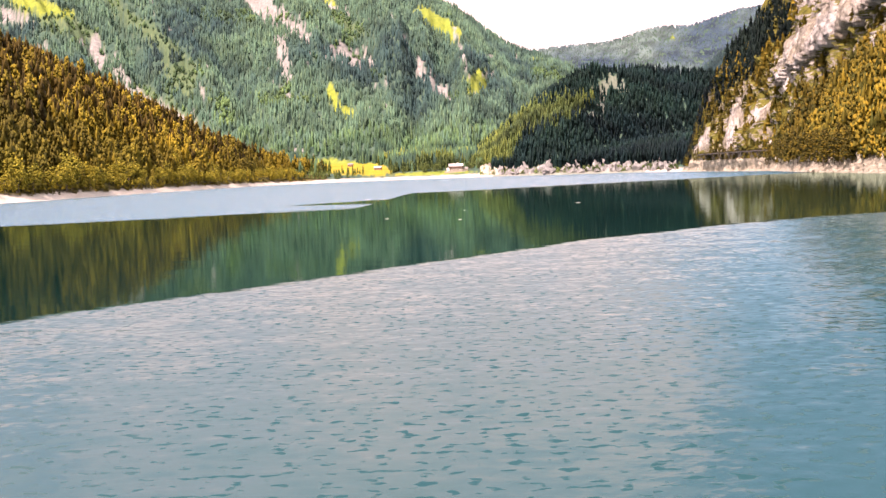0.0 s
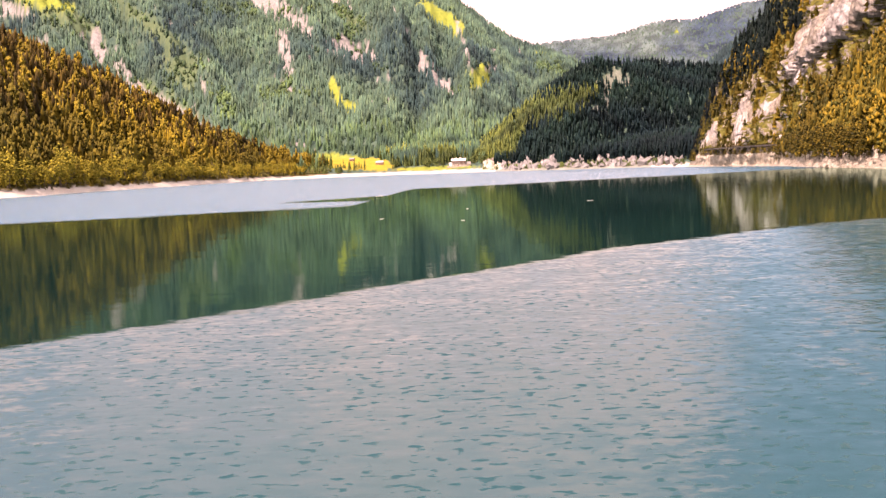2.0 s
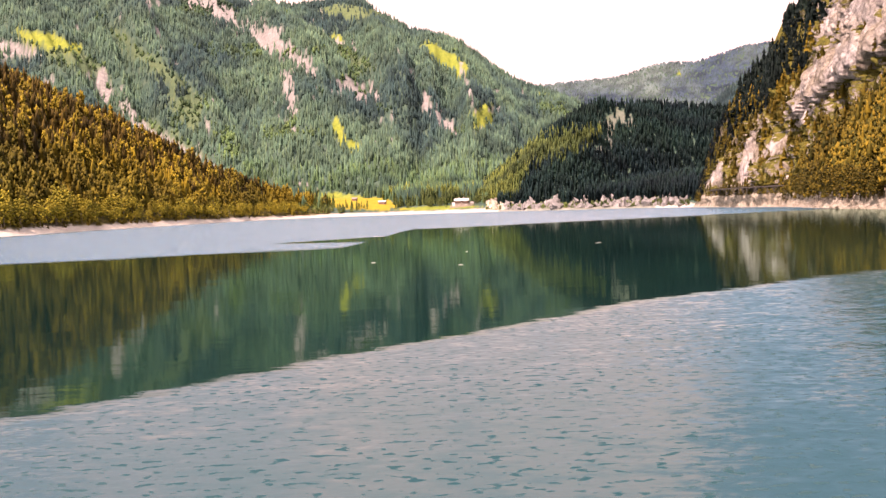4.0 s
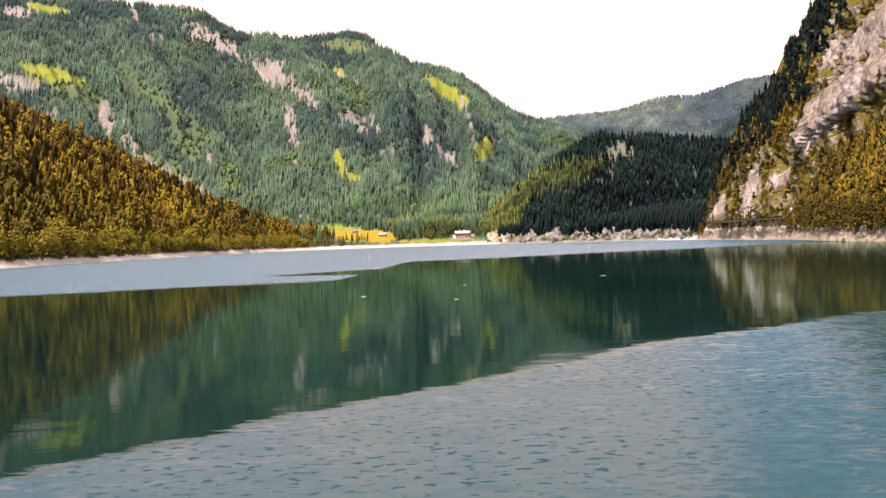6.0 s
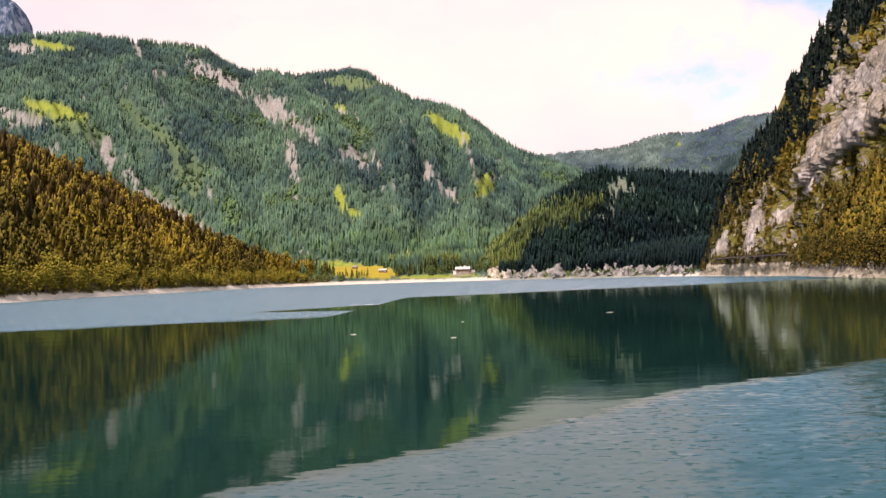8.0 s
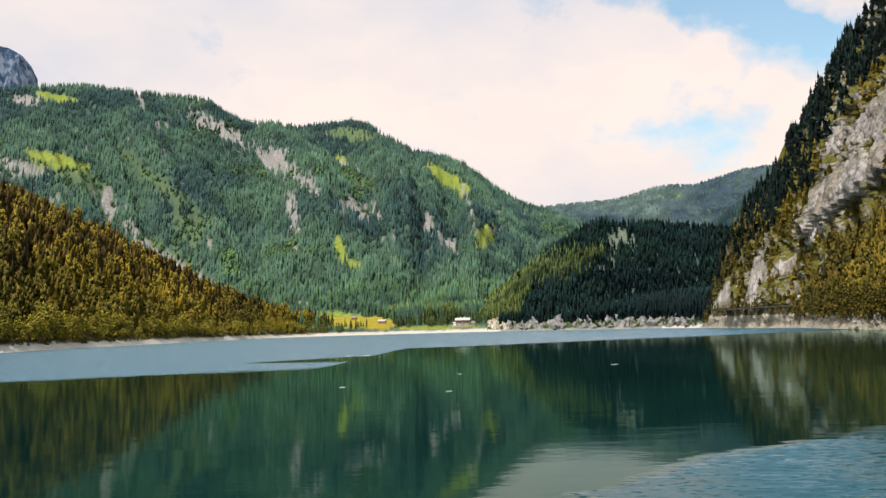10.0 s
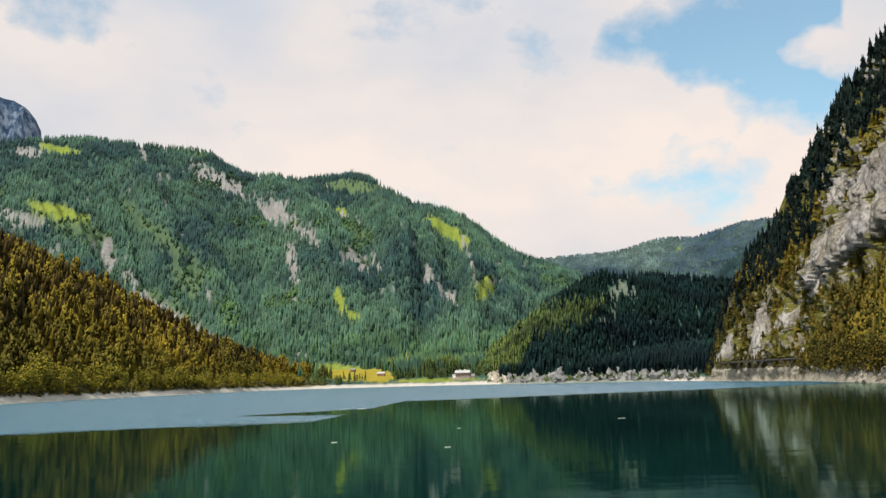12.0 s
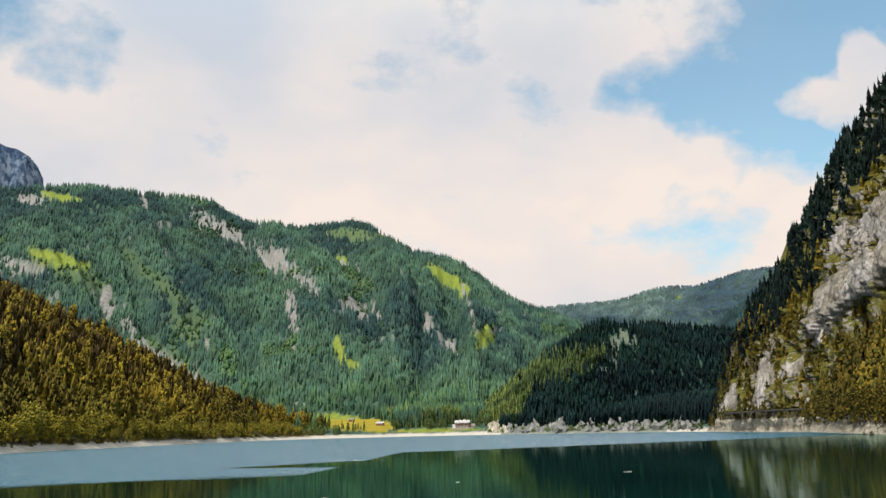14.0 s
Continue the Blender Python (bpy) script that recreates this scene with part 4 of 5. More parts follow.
chance = chance * (1 - 0.85 * slab[pi, pj] * ~on_talus)
keep = (rng.uniform(0, 1, len(caz)) < chance) & (czz > 7)
p = cliff_xyz[pi, pj] - np.array([0, 0, 0.8])
h = rng.uniform(7, 19, len(caz))
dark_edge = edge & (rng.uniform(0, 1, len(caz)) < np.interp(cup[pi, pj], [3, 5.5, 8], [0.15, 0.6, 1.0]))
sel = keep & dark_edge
forest("crest_forest", "spruces along the cliff's crest, shade painted in as near-black", p[sel], (h[sel] * 0.085) ** 1.6 * 8.5, 1.0 + h[sel] * 0.135, MID_FIR, SPRUCE_CREST_SHADED, 12)
sel = keep & ~dark_edge & ~on_talus & (rng.uniform(0, 1, len(caz)) < np.interp(caz, [16.2, 17.8], [0.25, 1.0]))
forest("ledge_trees", "small green and ochre trees on the cliff's ledges", p[sel], h[sel] * 0.65, h[sel] * 0.22, MID_FIR + MID_FIR[:3] + TUFTS[:3], LEAF_OLIVE, 13)
lower = rng.uniform(0, 1, len(caz))
sel = keep & on_talus & (lower < 0.34)
forest("talus_wood", "olive broadleaf wood on the talus below the cliff", p[sel], h[sel] * 1.05, h[sel] * 0.44, TUFTS, LEAF_OLIVE, 14)
sel = keep & on_talus & (lower > 0.78)
forest("talus_spruces", "dark olive spruces on the talus below the cliff", p[sel], h[sel] * 1.25, h[sel] * 0.26, MID_FIR, LEAF_OLIVE, 16)


# ---- single trees, each with trunk and crown ----
def part(name, bm, mat, parent, label=""):
    me = bpy.data.meshes.new(name)
    bm.to_mesh(me)
    bm.free()
    me.materials.append(mat)
    ob = new(name, me)
    ob.parent = parent
    if label:
        tagged(ob, label)
    return ob


def box(bm, x0, x1, y0, y1, z0, z1):
    vs = [bm.verts.new(c) for c in ((x0, y0, z0), (x1, y0, z0), (x1, y1, z0), (x0, y1, z0), (x0, y0, z1), (x1, y0, z1), (x1, y1, z1), (x0, y1, z1))]
    for f in ((3, 2, 1, 0), (4, 5, 6, 7), (0, 1, 5, 4), (1, 2, 6, 5), (2, 3, 7, 6), (3, 0, 4, 7)):
        bm.faces.new([vs[i] for i in f])


def bark_material():
    m, n, l, b = material("bark")
    c = ramp(n, l, noise_tex(n, l, 2.0, 8, 0.7, (1, 1, 0.2)), [(0.3, (0.05, 0.04, 0.03)), (0.7, (0.16, 0.13, 0.10))])
    l.new(c, b.inputs["Base Color"])
    b.inputs["Roughness"].default_value = 0.95
    return m


BARK = bark_material()


def trunk_mesh(height, radius, rng, limbs):
    bm = bmesh.new()
    bmesh.ops.create_cone(bm, segments=7, radius1=radius, radius2=radius * 0.25, depth=height, matrix=Matrix.Translation((0, 0, height / 2 - 0.6)))
    for k in range(limbs):
        a, hh = rng.uniform(0, 6.28), height * rng.uniform(0.35, 0.8)
        m = Matrix.Translation((0, 0, hh)) @ Euler((0, radians(rng.uniform(40, 60)), a)).to_matrix().to_4x4()
        bmesh.ops.create_cone(bm, segments=5, radius1=radius * 0.4, radius2=radius * 0.1, depth=height * 0.4, matrix=m @ Matrix.Translation((0, 0, height * 0.2)))
    return bm


def leafy_crown(height, width, rng, clumps=150):
    """Many small leaf clumps round a few swellings, uneven and with gaps."""
    bm = bmesh.new()
    lobes = [(Vector((rng.uniform(-0.28, 0.28) * width, rng.uniform(-0.28, 0.28) * width, height * rng.uniform(0.3, 0.85))), width * rng.uniform(0.22, 0.4)) for _ in range(8)]
    for k in range(clumps):
        c, rad = lobes[k % len(lobes)]
        d = Vector(rng.normal(0, 1, 3))
        d.normalize()
        q = c + Vector((d.x, d.y, d.z * 1.15)) * rad * rng.uniform(0.7, 1.1)
        size = width * rng.uniform(0.05, 0.10)
        turn = Euler(rng.uniform(0, 6.28, 3)).to_matrix()
        vs = [bm.verts.new(q + turn @ Vector(o) * size) for o in ((1, 0, 0), (-0.6, 0.9, 0.2), (-0.6, -0.9, 0.2), (0, 0, 0.9))]
        for f in ((0, 1, 3), (1, 2, 3), (2, 0, 3), (0, 2, 1)):
            bm.faces.new([vs[i] for i in f])
    return bm


def fir_crown(height, width, rng, tiers=9):
    """Tiers of drooping branch sprays round the stem, narrowing to the tip."""
    bm = bmesh.new()
    for t in range(tiers):
        u = t / (tiers - 1)
        z0 = height * (0.10 + 0.82 * u)
        reach = width * (1 - u) ** 0.85 + 0.05 * width
        for i in range(9):
            a = 6.283 * (i + 0.5 * (t % 2)) / 9 + rng.uniform(-0.2, 0.2)
            q = reach * rng.uniform(0.7, 1.15)
            d, s_ = Vector((math.cos(a), math.sin(a), 0)), Vector((-math.sin(a), math.cos(a), 0))
            lift = height / tiers
            v0 = bm.verts.new((0, 0, z0 + lift * 0.9))
            v1 = bm.verts.new(d * q * 0.6 + s_ * q * 0.36 + Vector((0, 0, z0 + lift * 0.1)))
            v2 = bm.verts.new(d * q + Vector((0, 0, z0 - lift * 0.35)))
            v3 = bm.verts.new(d * q * 0.6 - s_ * q * 0.36 + Vector((0, 0, z0 + lift * 0.1)))
            v4 = bm.verts.new(d * q * 0.55 + Vector((0, 0, z0 - lift * 0.25)))
            for f in ((v0, v1, v2), (v0, v2, v3), (v4, v2, v1), (v4, v3, v2)):
                bm.faces.new(f)
    return bm


def make_tree(kind, crown_mat, label, group, seed):
    rng = np.random.default_rng(seed)
    height = rng.uniform(11, 15) if kind == "leaf" else rng.uniform(15, 20)
    top = tagged(new("broadleaf_tree" if kind == "leaf" else "spruce_tree"), label, "tree", group)
    if kind == "leaf":
        part("trunk", trunk_mesh(height * 0.75, 0.3, rng, 4), BARK, top)
        part("crown", leafy_crown(height, height * 0.75, rng), crown_mat, top)
    else:
        part("trunk", trunk_mesh(height * 0.95, 0.28, rng, 0), BARK, top)
        part("crown", fir_crown(height, height * 0.19, rng), crown_mat, top)
    for o in top.children:
        o.data.polygons.foreach_set("use_smooth", np.ones(len(o.data.polygons), bool))
    return top


def plant(models, az, r, rng, z=None, grow=1.0):
    """Copies of the models at the given bearings and ranges."""
    zz, lay, gap, x, y = terrain(az, r)
    zz = zz if z is None else z
    for i in range(len(az)):
        k = int(rng.integers(0, len(models)))
        size = grow * rng.uniform(0.7, 1.35)
        m = models[k]
        m.scale = (size, size, size * rng.uniform(0.9, 1.15))
        copy_thing(m, pose(x[i], y[i], zz[i] - 0.3, 0, 0, rng.uniform(0, 360)))
        m.scale = (1, 1, 1)


def ground_range(az, up):
    """Range at which the land first stands up degrees above the lake."""
    r = np.arange(SHORE(az) + 5, 3500, 2.0)
    z = terrain(np.full_like(r, az), r)[0]
    hit = np.degrees(np.arctan2(z - OZ, r)) >= up
    return float(r[np.argmax(hit)])


rng = np.random.default_rng(71)
GOLD = [make_tree("leaf", LEAF_GOLD, "golden yellow broadleaf tree above the gravel shore", "trees along the shore", 200 + k) for k in range(4)]
OLIVE = [make_tree("leaf", LEAF_OLIVE, "olive green broadleaf tree at the foot of the cliff", "trees below the cliff", 210 + k) for k in range(4)]
FIRS = [make_tree("fir", LARCH_GOLD, "golden larch above the gravel shore", "larches along the shore", 220 + k) for k in range(4)]
GREEN_FIRS = [make_tree("fir", OLIVE_AND_SUNLIT, "green spruce beside the lakeside meadow", "spruces by the meadow", 230 + k) for k in range(4)]

n = 90
az = np.sort(rng.uniform(-29.5, -9.5, n))
plant(GOLD, az, SHORE(az) + 27 + 26 * rng.uniform(0, 1, n) ** 1.6, rng, None, 1.15)
n = 45
az = rng.uniform(-18.5, -9.5, n)
plant(GOLD, az, SHORE(az) + 27 + 60 * rng.uniform(0, 1, n), rng, None, 1.0)
n = 60
az = rng.uniform(-29.5, -10, n)
plant(FIRS, az, SHORE(az) + rng.uniform(28, 60, n), rng)
az = rng.uniform(-8.2, -5.5, 16)
plant(GREEN_FIRS, az, SHORE(az) + rng.uniform(45, 110, 16), rng, None, 0.8)
az = np.concatenate([rng.uniform(-10, -6.2, 26), rng.uniform(-4.0, -2.2, 40), rng.uniform(-1.7, 0.4, 18)])
plant(GREEN_FIRS, az, SHORE(az) + rng.uniform(26, 60, len(az)) + np.where(az > -5, rng.uniform(20, 120, len(az)), 0), rng)
ROUND_GREEN = [make_tree("leaf", OLIVE_AND_SUNLIT, "round green tree beside the guesthouse", "trees by the guesthouse", 240 + k) for k in range(3)]
az = np.concatenate([rng.uniform(-1.9, -0.6, 14), rng.uniform(1.2, 2.4, 16)])
plant(ROUND_GREEN, az, SHORE(az) + np.where(az < 0, rng.uniform(55, 90, 30), rng.uniform(70, 130, 30)), rng)
# trees on the bank below the cliff
col = rng.integers(np.searchsorted(ca, 21.2), np.searchsorted(ca, 27.5), 46)
row = np.array([np.argmax(cz[:, j] > h0) for j, h0 in zip(col, rng.uniform(5, 13, 46))])
bank = cliff_xyz[row, col]
plant(OLIVE, cliff_az[row, col], np.hypot(bank[:, 0] - OX, bank[:, 1] - OY), rng, bank[:, 2])
for m in GOLD + OLIVE + FIRS + GREEN_FIRS + ROUND_GREEN:
    for o in list(m.children):
        bpy.data.objects.remove(o)
    bpy.data.objects.remove(m)


# ---- buildings ----
def painted(name, base, rough=0.8, spread=0.25, scale=0.8):
    m, n, l, b = material(name)
    lo, hi = tuple(v * (1 - spread) for v in base), tuple(min(v * (1 + spread), 0.9) for v in base)
    l.new(ramp(n, l, noise_tex(n, l, scale, 7, 0.65), [(0.3, lo), (0.7, hi)]), b.inputs["Base Color"])
    b.inputs["Roughness"].default_value = rough
    bump(n, l, b, noise_tex(n, l, scale * 6, 5, 0.6), 0.03, 0.5)
    return m


RENDER_WHITE = painted("white_render", (0.70, 0.66, 0.60), 0.85, 0.12)
TIMBER = painted("brown_timber", (0.15, 0.08, 0.05), 0.8, 0.35, 2.0)
TIN = painted("pale_sheet_roof", (0.38, 0.37, 0.36), 0.45, 0.12)
SHINGLE = painted("grey_shingles", (0.20, 0.18, 0.16), 0.85, 0.3)
CONCRETE = painted("weathered_concrete", (0.25, 0.22, 0.18), 0.9, 0.25)
DARK_STEEL = painted("dark_steel", (0.08, 0.08, 0.085), 0.5, 0.2)
GLASS, _, _, gb = material("window_glass")
gb.inputs["Base Color"].default_value, gb.inputs["Roughness"].default_value = (0.02, 0.025, 0.03, 1), 0.08


def gable_roof(x0, x1, y0, y1, eave, ridge, over, thick):
    """A pitched roof with its ridge along x, as thick slabs."""
    bm = bmesh.new()
    ym = (y0 + y1) / 2
    slope = (ridge - eave) / (ym - y0)
    lo, xa, xb = eave - over * slope, x0 - over, x1 + over
    out = [(y0 - over, lo), (ym, ridge), (y1 + over, lo), (y1 + over, lo + thick), (ym, ridge + thick * 1.2), (y0 - over, lo + thick)]
    rows = [[bm.verts.new((x, y, z)) for y, z in out] for x in (xa, xb)]
    for i in range(6):
        j = (i + 1) % 6
        bm.faces.new((rows[0][i], rows[0][j], rows[1][j], rows[1][i]))
    for row in rows:
        bm.faces.new((row[0], row[1], row[4], row[5]))
        bm.faces.new((row[1], row[2], row[3], row[4]))
    bmesh.ops.recalc_face_normals(bm, faces=bm.faces)
    return bm


def gabled_body(x0, x1, y0, y1, z0, eave, ridge):
    bm = bmesh.new()
    ym = (y0 + y1) / 2
    out = [(y0, z0), (y1, z0), (y1, eave), (ym, ridge), (y0, eave)]
    rows = [[bm.verts.new((x, y, z)) for y, z in out] for x in (x0, x1)]
    for i in range(5):
        j = (i + 1) % 5
        bm.faces.new((rows[0][i], rows[0][j], rows[1][j], rows[1][i]))
    for row in rows:
        bm.faces.new(row)
    bmesh.ops.recalc_face_normals(bm, faces=bm.faces)
    return bm


def window(parent, x, y, z, w, h):
    bm = bmesh.new()
    for q in ((x - w / 2 - 0.12, x - w / 2, z, z + h), (x + w / 2, x + w / 2 + 0.12, z, z + h), (x - w / 2 - 0.12, x + w / 2 + 0.12, z + h, z + h + 0.12), (x - w / 2 - 0.2, x + w / 2 + 0.2, z - 0.12, z)):
        box(bm, q[0], q[1], y - 0.1, y + 0.05, q[2], q[3])
    ob = part("window", bm, RENDER_WHITE, parent)
    bm = bmesh.new()
    box(bm, x - w / 2, x + w / 2, y - 0.03, y + 0.03, z, z + h)
    part("pane", bm, GLASS, ob)


def put(ob, az, r, z, turn=0.0):
    ob.matrix_world = pose(OX + r * math.sin(radians(az)), OY + r * math.cos(radians(az)), z, 0, 0, turn)
    return ob


def guesthouse():
    top = tagged(new("guesthouse"), "long brown and white guesthouse with a pale sheet roof", "house")
    bm = bmesh.new()
    box(bm, -14, 14, -6, 6, -3, 5.4)
    part("ground_floor_wall", bm, CONCRETE, top, "tan rendered wall")
    part("upper_wall", gabled_body(-14.15, 14.15, -6.15, 6.15, 5.4, 10.6, 14.4), TIMBER, top, "brown timber wall")
    roof = part("roof", gable_roof(-14.15, 14.15, -6.15, 6.15, 10.6, 14.5, 1.6, 0.45), TIN, top, "pale grey sheet roof")
    for x in (-4.5, 3.0, 5.2):
        bm = bmesh.new()
        box(bm, x - 0.7, x + 0.7, -1.0, 0.6, 13.4, 16.6)
        box(bm, x - 0.9, x + 0.9, -1.2, 0.8, 16.6, 16.9)
        part("chimney", bm, RENDER_WHITE, roof)
    for row, z in enumerate((1.6, 6.3, 8.7)):
        for i in range(9):
            window(top, -12 + 3.0 * i, -6.03 if row == 0 else -6.18, z, 1.1, 1.4)
    for z in (5.5, 8.0):
        bm = bmesh.new()
        box(bm, -14, 14, -7.5, -6.15, z - 0.2, z)
        box(bm, -14, 14, -7.5, -7.4, z + 0.9, z + 1.0)
        for i in range(29):
            box(bm, -14 + i, -13.88 + i, -7.48, -7.40, z, z + 0.9)
        part("balcony", bm, TIMBER, top)
    for i in range(10):
        bm = bmesh.new()
        box(bm, -13.58 + 3.0 * i, -13.37 + 3.0 * i, -6.45, -6.2, -0.3, 10.4)
        part("post", bm, RENDER_WHITE, top, "pale upright post")
    part("side_wing", gabled_body(14.3, 25, -3, 6, -3, 3.6, 7.2), CONCRETE, top, "low tan side wing")
    part("side_roof", gable_roof(14.6, 25, -3, 6, 3.6, 7.3, 0.7, 0.3), SHINGLE, top)
    bm = bmesh.new()
    box(bm, -20, -14.2, -4.5, 5, -3, 4.5)
    part("annex", bm, RENDER_WHITE, top, "low white annex")
    part("annex_roof", gable_roof(-20, -14.3, -4.5, 5, 4.5, 6.8, 0.7, 0.3), TIN, top)
    bm = bmesh.new()
    box(bm, -24, 22, -16, -6.2, -4, -0.3)
    part("terrace", bm, CONCRETE, top, "pale concrete terrace")
    bm = bmesh.new()
    box(bm, -24, 22, -16, -15.8, 0.7, 0.8)
    for i in range(24):
        box(bm, -24 + 2 * i, -23.88 + 2 * i, -15.98, -15.86, -0.3, 0.7)
    part("railing", bm, TIMBER, top)
    bm = bmesh.new()
    box(bm, -1.0, 1.0, -6.12, -5.9, -0.3, 2.0)
    part("door", bm, TIMBER, top)
    return top


put(guesthouse(), 0.58, 1470, 11.6, -4).scale = (0.8, 0.8, 0.82)


def hut(w, d, h, label, roof_mat):
    top = tagged(new("hut"), label, "hut", "huts on the meadow")
    part("wall", gabled_body(-w / 2, w / 2, -d / 2, d / 2, -1.5, h, h + d * 0.3), TIMBER, top)
    part("roof", gable_roof(-w / 2, w / 2, -d / 2, d / 2, h, h + d * 0.3 + 0.1, 0.7, 0.25), roof_mat, top)
    bm = bmesh.new()
    box(bm, -0.6, 0.6, -d / 2 - 0.08, -d / 2 + 0.1, -0.2, 1.9)
    part("door", bm, BARK, top)
    window(top, w * 0.3, -d / 2 - 0.05, 1.0, 0.8, 0.8)
    return top


for a, e, w, d, h, label, mat in ((-8.39, 0.60, 8, 6, 3.6, "small timber hut with a grey roof on the meadow", SHINGLE), (-6.41, 0.72, 9, 7, 4, "dark timber hut among meadow spruces", SHINGLE),
                                  (-4.62, 0.44, 13, 8, 4.2, "long timber barn with a pale roof on the meadow", TIN)):
    rr = ground_range(a, e)
    put(hut(w, d, h, label, mat), a, rr, float(terrain(np.array([a]), np.array([rr]))[0][0]), -8)


def lift_station():
    top = tagged(new("lift_station"), "small mountain lift station on the wooded ridge", "station")
    part("wall", gabled_body(-9, 9, -6, 6, -4, 8, 11), RENDER_WHITE, top)
    part("roof", gable_roof(-9, 9, -6, 6, 8, 11.2, 1.2, 0.5), SHINGLE, top)
    bm = bmesh.new()
    box(bm, -16, -9.2, -4, 4, -4, 5)
    part("entrance_hall", bm, TIMBER, top)
    for i in range(4):
        window(top, -6.5 + 4.3 * i, -6.05, 2.5, 2.4, 3)
    return top


def pylon():
    top = tagged(new("lift_pylon"), "steel lift pylon with a crossarm on the summit", "pylon")
    bm = bmesh.new()
    bmesh.ops.create_cone(bm, segments=8, radius1=1.0, radius2=0.6, depth=24, matrix=Matrix.Translation((0, 0, 9)))
    part("mast", bm, DARK_STEEL, top)
    bm = bmesh.new()
    box(bm, -9, 9, -0.5, 0.5, 20.4, 21.4)
    part("crossarm", bm, DARK_STEEL, top)
    for x in (-8, 8):
        bm = bmesh.new()
        box(bm, x - 0.6, x + 0.6, -3, 3, 19.2, 20.4)
        part("sheave", bm, DARK_STEEL, top)
    return top


for thing, a in ((lift_station(), -16.6), (pylon(), -6.3)):
    rr = float(MAIN_FAR(a)) - 15
    put(thing, a, rr, float(terrain(np.array([a]), np.array([rr]))[0][0]) + 11, 10)


def parked_car(paint, label):
    top = tagged(new("parked_car"), label, "car", "cars by the guesthouse")
    bm = bmesh.new()
    box(bm, -2.1, 2.1, -0.88, 0.88, 0.35, 0.95)
    bmesh.ops.bevel(bm, geom=list(bm.edges), offset=0.12, segments=2, affect="EDGES")
    part("body", bm, paint, top)
    bm = bmesh.new()
    box(bm, -1.2, 1.1, -0.78, 0.78, 0.93, 1.5)
    for v in bm.verts:
        if v.co.z > 1.2:
            v.co.x *= 0.72
            v.co.y *= 0.88
    part("cabin", bm, GLASS, top, "dark glazed cabin")
    for x in (-1.3, 1.3):
        for y in (-0.82, 0.82):
            bm = bmesh.new()
            bmesh.ops.create_cone(bm, cap_ends=True, segments=14, radius1=0.33, radius2=0.33, depth=0.22, matrix=pose(x, y, 0.33, 90, 0, 0))
            wheel = part("wheel", bm, DARK_STEEL, top)
            bm = bmesh.new()
            bmesh.ops.create_cone(bm, cap_ends=True, segments=12, radius1=0.19, radius2=0.17, depth=0.03, matrix=pose(x, y + math.copysign(0.12, y), 0.33, 90, 0, 0))
            part("rim", bm, TIN, wheel)
    return top


for k, (a, tone, label) in enumerate(((-0.45, (0.02, 0.02, 0.025), "black car parked beside the guesthouse"), (1.15, (0.55, 0.55, 0.56), "silver car parked beside the guesthouse"), (1.4, (0.25, 0.03, 0.03), "dark red car parked beside the guesthouse"))):
    rr = float(SHORE(a)) + 52
    put(parked_car(painted("car_paint_" + label.split(" car")[0].replace(" ", "_"), tone, 0.3, 0.05), label), a, rr, float(terrain(np.array([a]), np.array([rr]))[0][0]) + 0.05, 12 + 20 * k)


# ---- road gallery under the cliff ----
def wall_spot(az, z):
    j = int(np.clip(np.searchsorted(ca, az), 0, len(ca) - 1))
    return cliff_xyz[int(np.argmax(cz[:, j] > z)), j]


# concrete coloured near-black: the shadow line under the cliff painted in
GALLERY_STONE = painted("shade_dark_gallery_concrete", (0.055, 0.050, 0.042), 0.9, 0.35)
gallery = tagged(new("road_gallery"), "low concrete road gallery with dark openings under the cliff", "gallery")
spots = [wall_spot(a, 12.6) for a in np.arange(16.6, 21.3, 0.14)]
for k, q in enumerate(spots):
    bm = bmesh.new()
    box(bm, q[0] - 0.35, q[0] + 0.35, q[1] - 0.35, q[1] + 0.35, 12.0, 16.6)
    part("pillar", bm, GALLERY_STONE, gallery)
for q, w in zip(spots, spots[1:]):
    out = Vector((q[1] - w[1], w[0] - q[0], 0)).normalized()
    if out.y > 0:
        out = -out
    for name, z0, z1, front, back in (("roof_slab", 16.6, 17.5, 0.7, -9), ("parapet", 12.2, 13.4, 0.5, 0.2)):
        bm = bmesh.new()
        ring = [Vector((q[0], q[1], 0)) + out * front, Vector((w[0], w[1], 0)) + out * front, Vector((w[0], w[1], 0)) + out * back, Vector((q[0], q[1], 0)) + out * back]
        vs = [bm.verts.new((v.x, v.y, z)) for z in (z0, z1) for v in ring]
        for f in ((3, 2, 1, 0), (4, 5, 6, 7), (0, 1, 5, 4), (1, 2, 6, 5), (2, 3, 7, 6), (3, 0, 4, 7)):
            bm.faces.new([vs[i] for i in f])
        part(name, bm, GALLERY_STONE, gallery)


rng = np.random.default_rng(84)
p = np.array([wall_spot(a, zz) for a, zz in zip(rng.uniform(16.4, 21.4, 260), np.where(rng.uniform(0, 1, 260) < 0.55, 18.2, 11.6))])
h = rng.uniform(1.5, 5.5, len(p))
forest("gallery_scrub", "dark scrub over and below the road gallery", p - np.array([0, 0, 0.5]), h, h * 0.5, TUFTS, LEAF_OLIVE, 88)


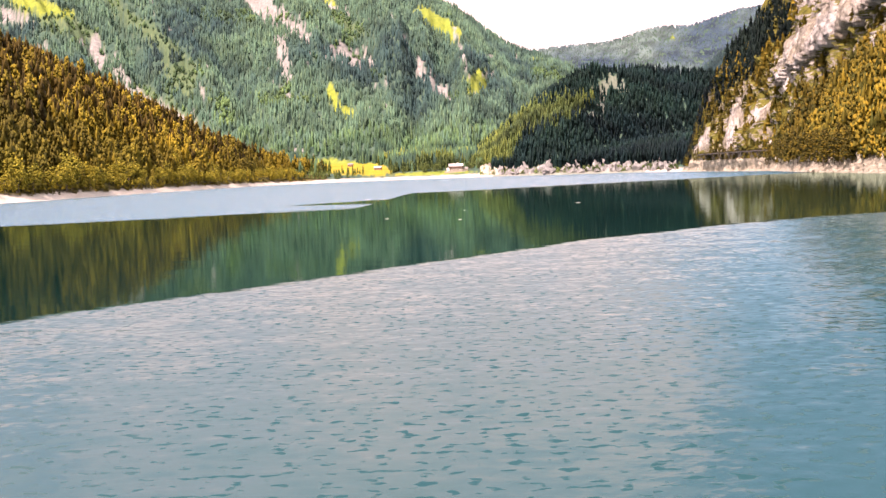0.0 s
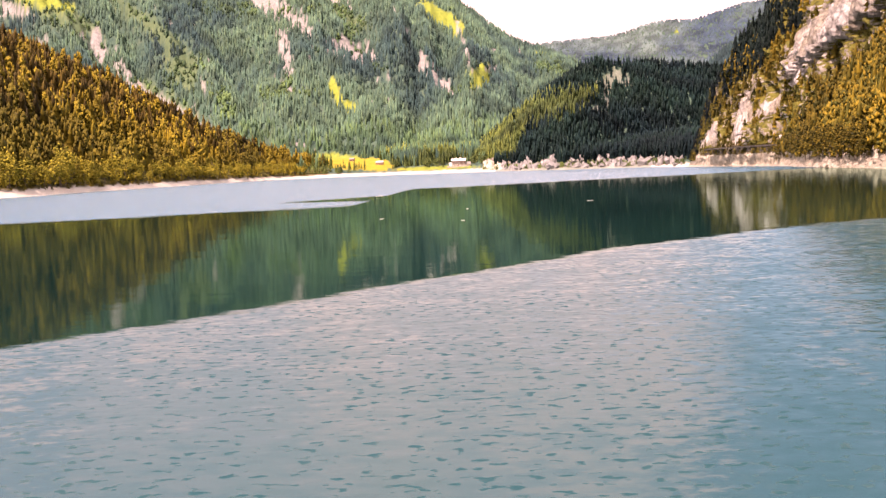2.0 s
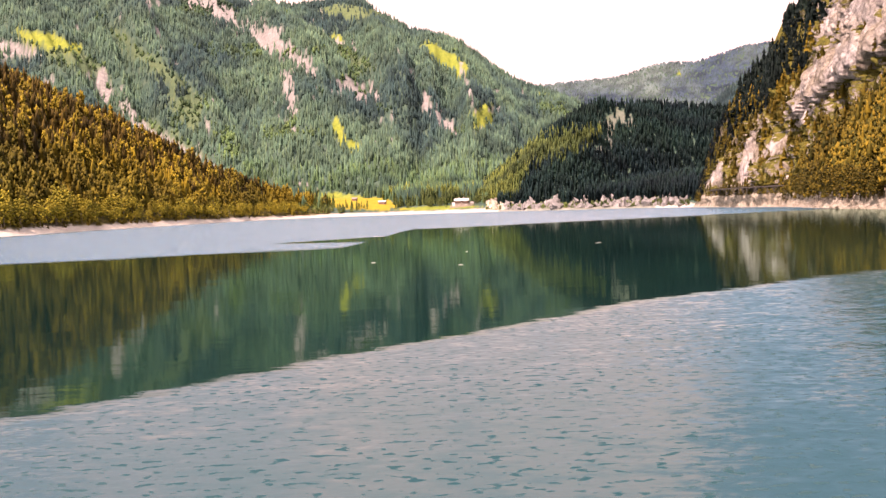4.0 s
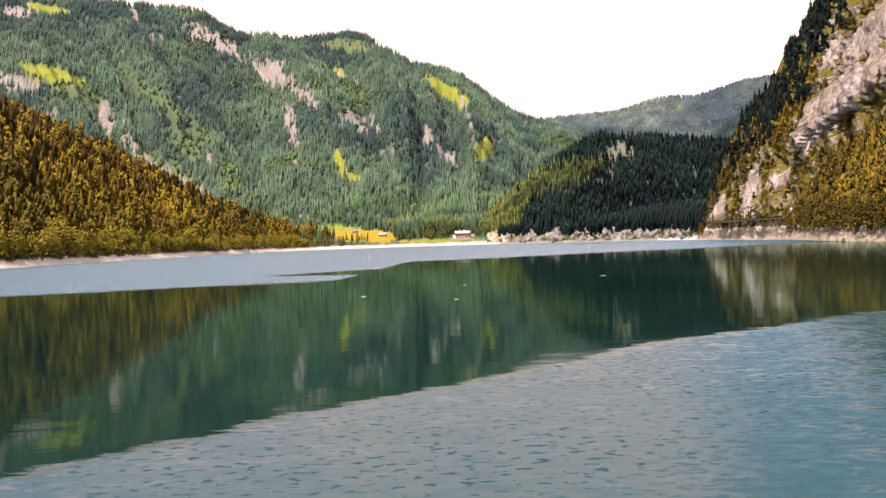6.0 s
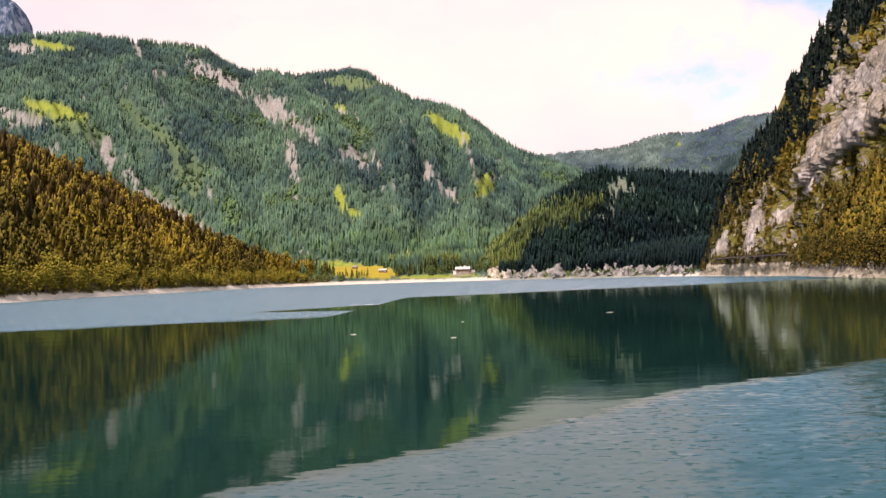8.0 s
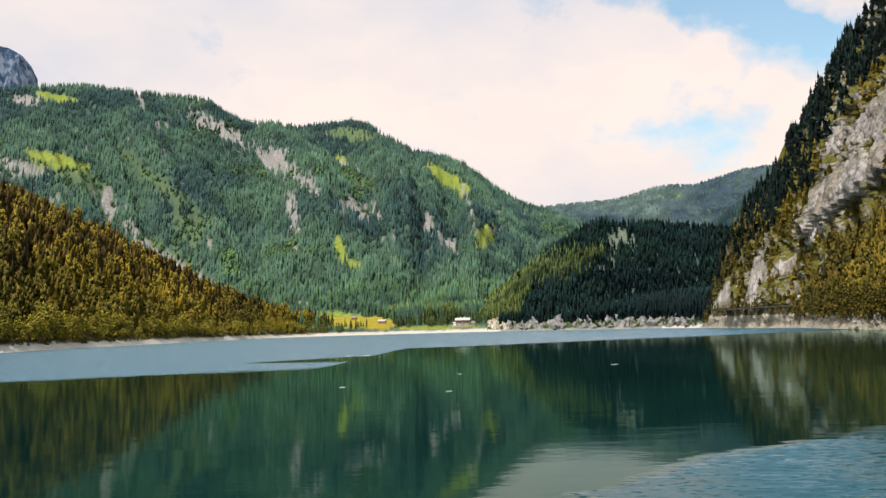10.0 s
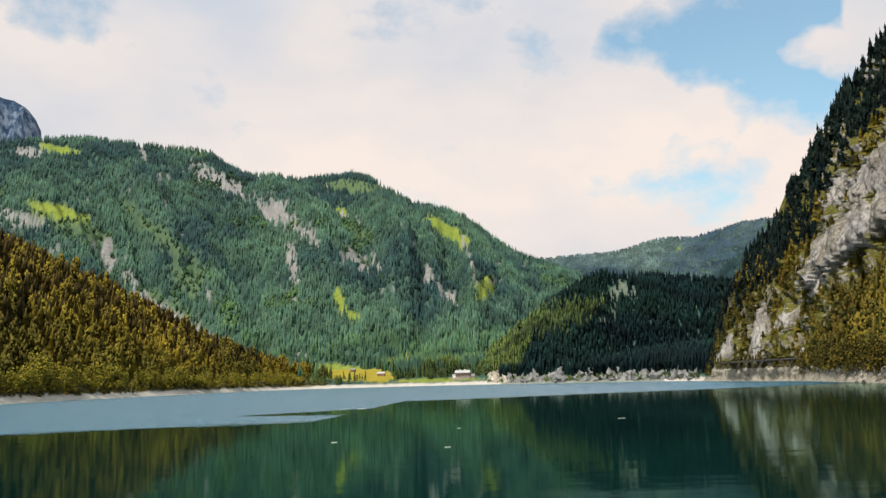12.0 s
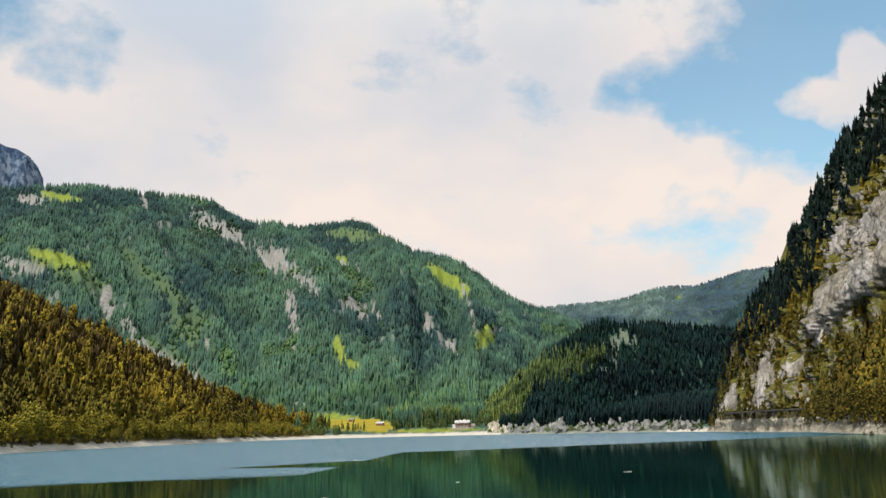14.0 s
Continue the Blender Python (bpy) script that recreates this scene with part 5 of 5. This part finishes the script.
# ---- boulders along the far shore ----
def boulder_mesh(seed, mat):
    rng = np.random.default_rng(seed)
    bm = bmesh.new()
    bmesh.ops.create_icosphere(bm, subdivisions=3, radius=1.0)
    cuts = [(Vector(rng.normal(0, 1, 3)).normalized(), rng.uniform(0.30, 0.7)) for _ in range(11)]
    for v in bm.verts:
        for nn, dist in cuts:
            over = v.co.dot(nn) - dist
            if over > 0:
                v.co -= nn * over
        v.co += Vector(rng.uniform(-0.04, 0.04, 3))
    me = bpy.data.meshes.new("boulder")
    bm.to_mesh(me)
    bm.free()
    me.materials.append(mat)
    return me


BOULDER = painted("limestone_boulder", (0.165, 0.165, 0.16), 0.9, 0.7, 0.6)
TAN_ROCK = painted("tan_limestone", (0.40, 0.36, 0.29), 0.9, 0.5, 0.5)
rocks = [boulder_mesh(300 + k, BOULDER) for k in range(7)]
tan_rocks = [boulder_mesh(320 + k, TAN_ROCK) for k in range(5)]
rng = np.random.default_rng(81)
n = 300
az = np.concatenate([rng.uniform(2.3, 3.75, 60), rng.uniform(3.4, 15.2, 240)])
off = np.concatenate([rng.uniform(14, 70, 60), rng.uniform(8, 56, 240)])
size = np.concatenate([rng.uniform(2.2, 6.8, 60), rng.uniform(1.9, 6.8, 240) * np.where(rng.uniform(0, 1, 240) > 0.85, 1.5, 1)])
z, lay, gap, x, y = terrain(az, SHORE(az) + off)
for i in range(n):
    if i < 60:
        ob = tagged(new("boulder", tan_rocks[i % 5]), "tan limestone block in the outcrop beside the guesthouse", "boulder", "blocks of the outcrop")
    else:
        ob = tagged(new("boulder", rocks[i % 7]), "grey limestone boulder on the stony shore", "boulder", "boulders along the shore")
    sx = size[i]
    ob.matrix_world = pose(x[i], y[i], max(z[i], 0.0) + sx * 0.25, rng.uniform(-20, 20), rng.uniform(-20, 20), rng.uniform(0, 360)) @ Matrix.Diagonal((sx * 1.2, sx, sx * rng.uniform(0.8, 1.8), 1))


# scrub between the boulders
rng = np.random.default_rng(85)
az = np.concatenate([rng.uniform(2.2, 15.4, 700), rng.uniform(-29, -9, 300)])
z, lay, gap, x, y = terrain(az, SHORE(az) + np.concatenate([rng.uniform(14, 62, 700), rng.uniform(20, 34, 300)]))
h = rng.uniform(2.5, 6.5, len(az))
p = np.stack([x, y, z - 0.4], -1)
far_side = az > 0
forest("shore_scrub", "low grey green scrub along the stony shore", p[far_side], h[far_side], h[far_side] * 0.8, TUFTS, OLIVE_AND_SUNLIT, 86)
forest("shore_bushes", "low golden bushes above the gravel shore", p[~far_side][:110], h[~far_side][:110] * 0.8, h[~far_side][:110] * 0.6, TUFTS, SPRUCE_WARM, 87)


# ---- floating specks of unclear kind on the calm water, made up as driftwood ----
def driftwood(length, label):
    rng = np.random.default_rng(int(length * 100))
    bm = bmesh.new()
    rings = []
    for k in range(7):
        u = k / 6 - 0.5
        rad = 0.045 * (1 - 0.5 * abs(u)) * rng.uniform(0.85, 1.15)
        rings.append([bm.verts.new((u * length, 0.12 * math.sin(u * 5) + rad * math.cos(a), 0.015 + rad * math.sin(a))) for a in np.arange(0, 6.28, 0.785)])
    for a, b_ in zip(rings, rings[1:]):
        for i in range(8):
            bm.faces.new((a[i], a[(i + 1) % 8], b_[(i + 1) % 8], b_[i]))
    bm.faces.new(rings[0])
    bm.faces.new(rings[-1])
    bmesh.ops.recalc_face_normals(bm, faces=bm.faces)
    me = bpy.data.meshes.new("driftwood")
    bm.to_mesh(me)
    bm.free()
    me.materials.append(PALE_FLOAT)
    return tagged(new("driftwood", me), label, "driftwood", "driftwood on the lake")


PALE_FLOAT = painted("pale_float_wood", (0.58, 0.56, 0.51), 0.8, 0.25, 3.0)
for x, y, length, turn in ((30, 206, 1.9, 10), (-23, 303, 3.6, 4), (-28, 305, 3.0, -6), (3, 188, 0.9, 30), (-12, 163, 1.0, -15), (1.5, 151, 0.9, 5)):
    driftwood(length * 0.7, "pale floating speck of unclear kind, shaped as a piece of driftwood").matrix_world = pose(x, y, 0, 0, 0, turn)
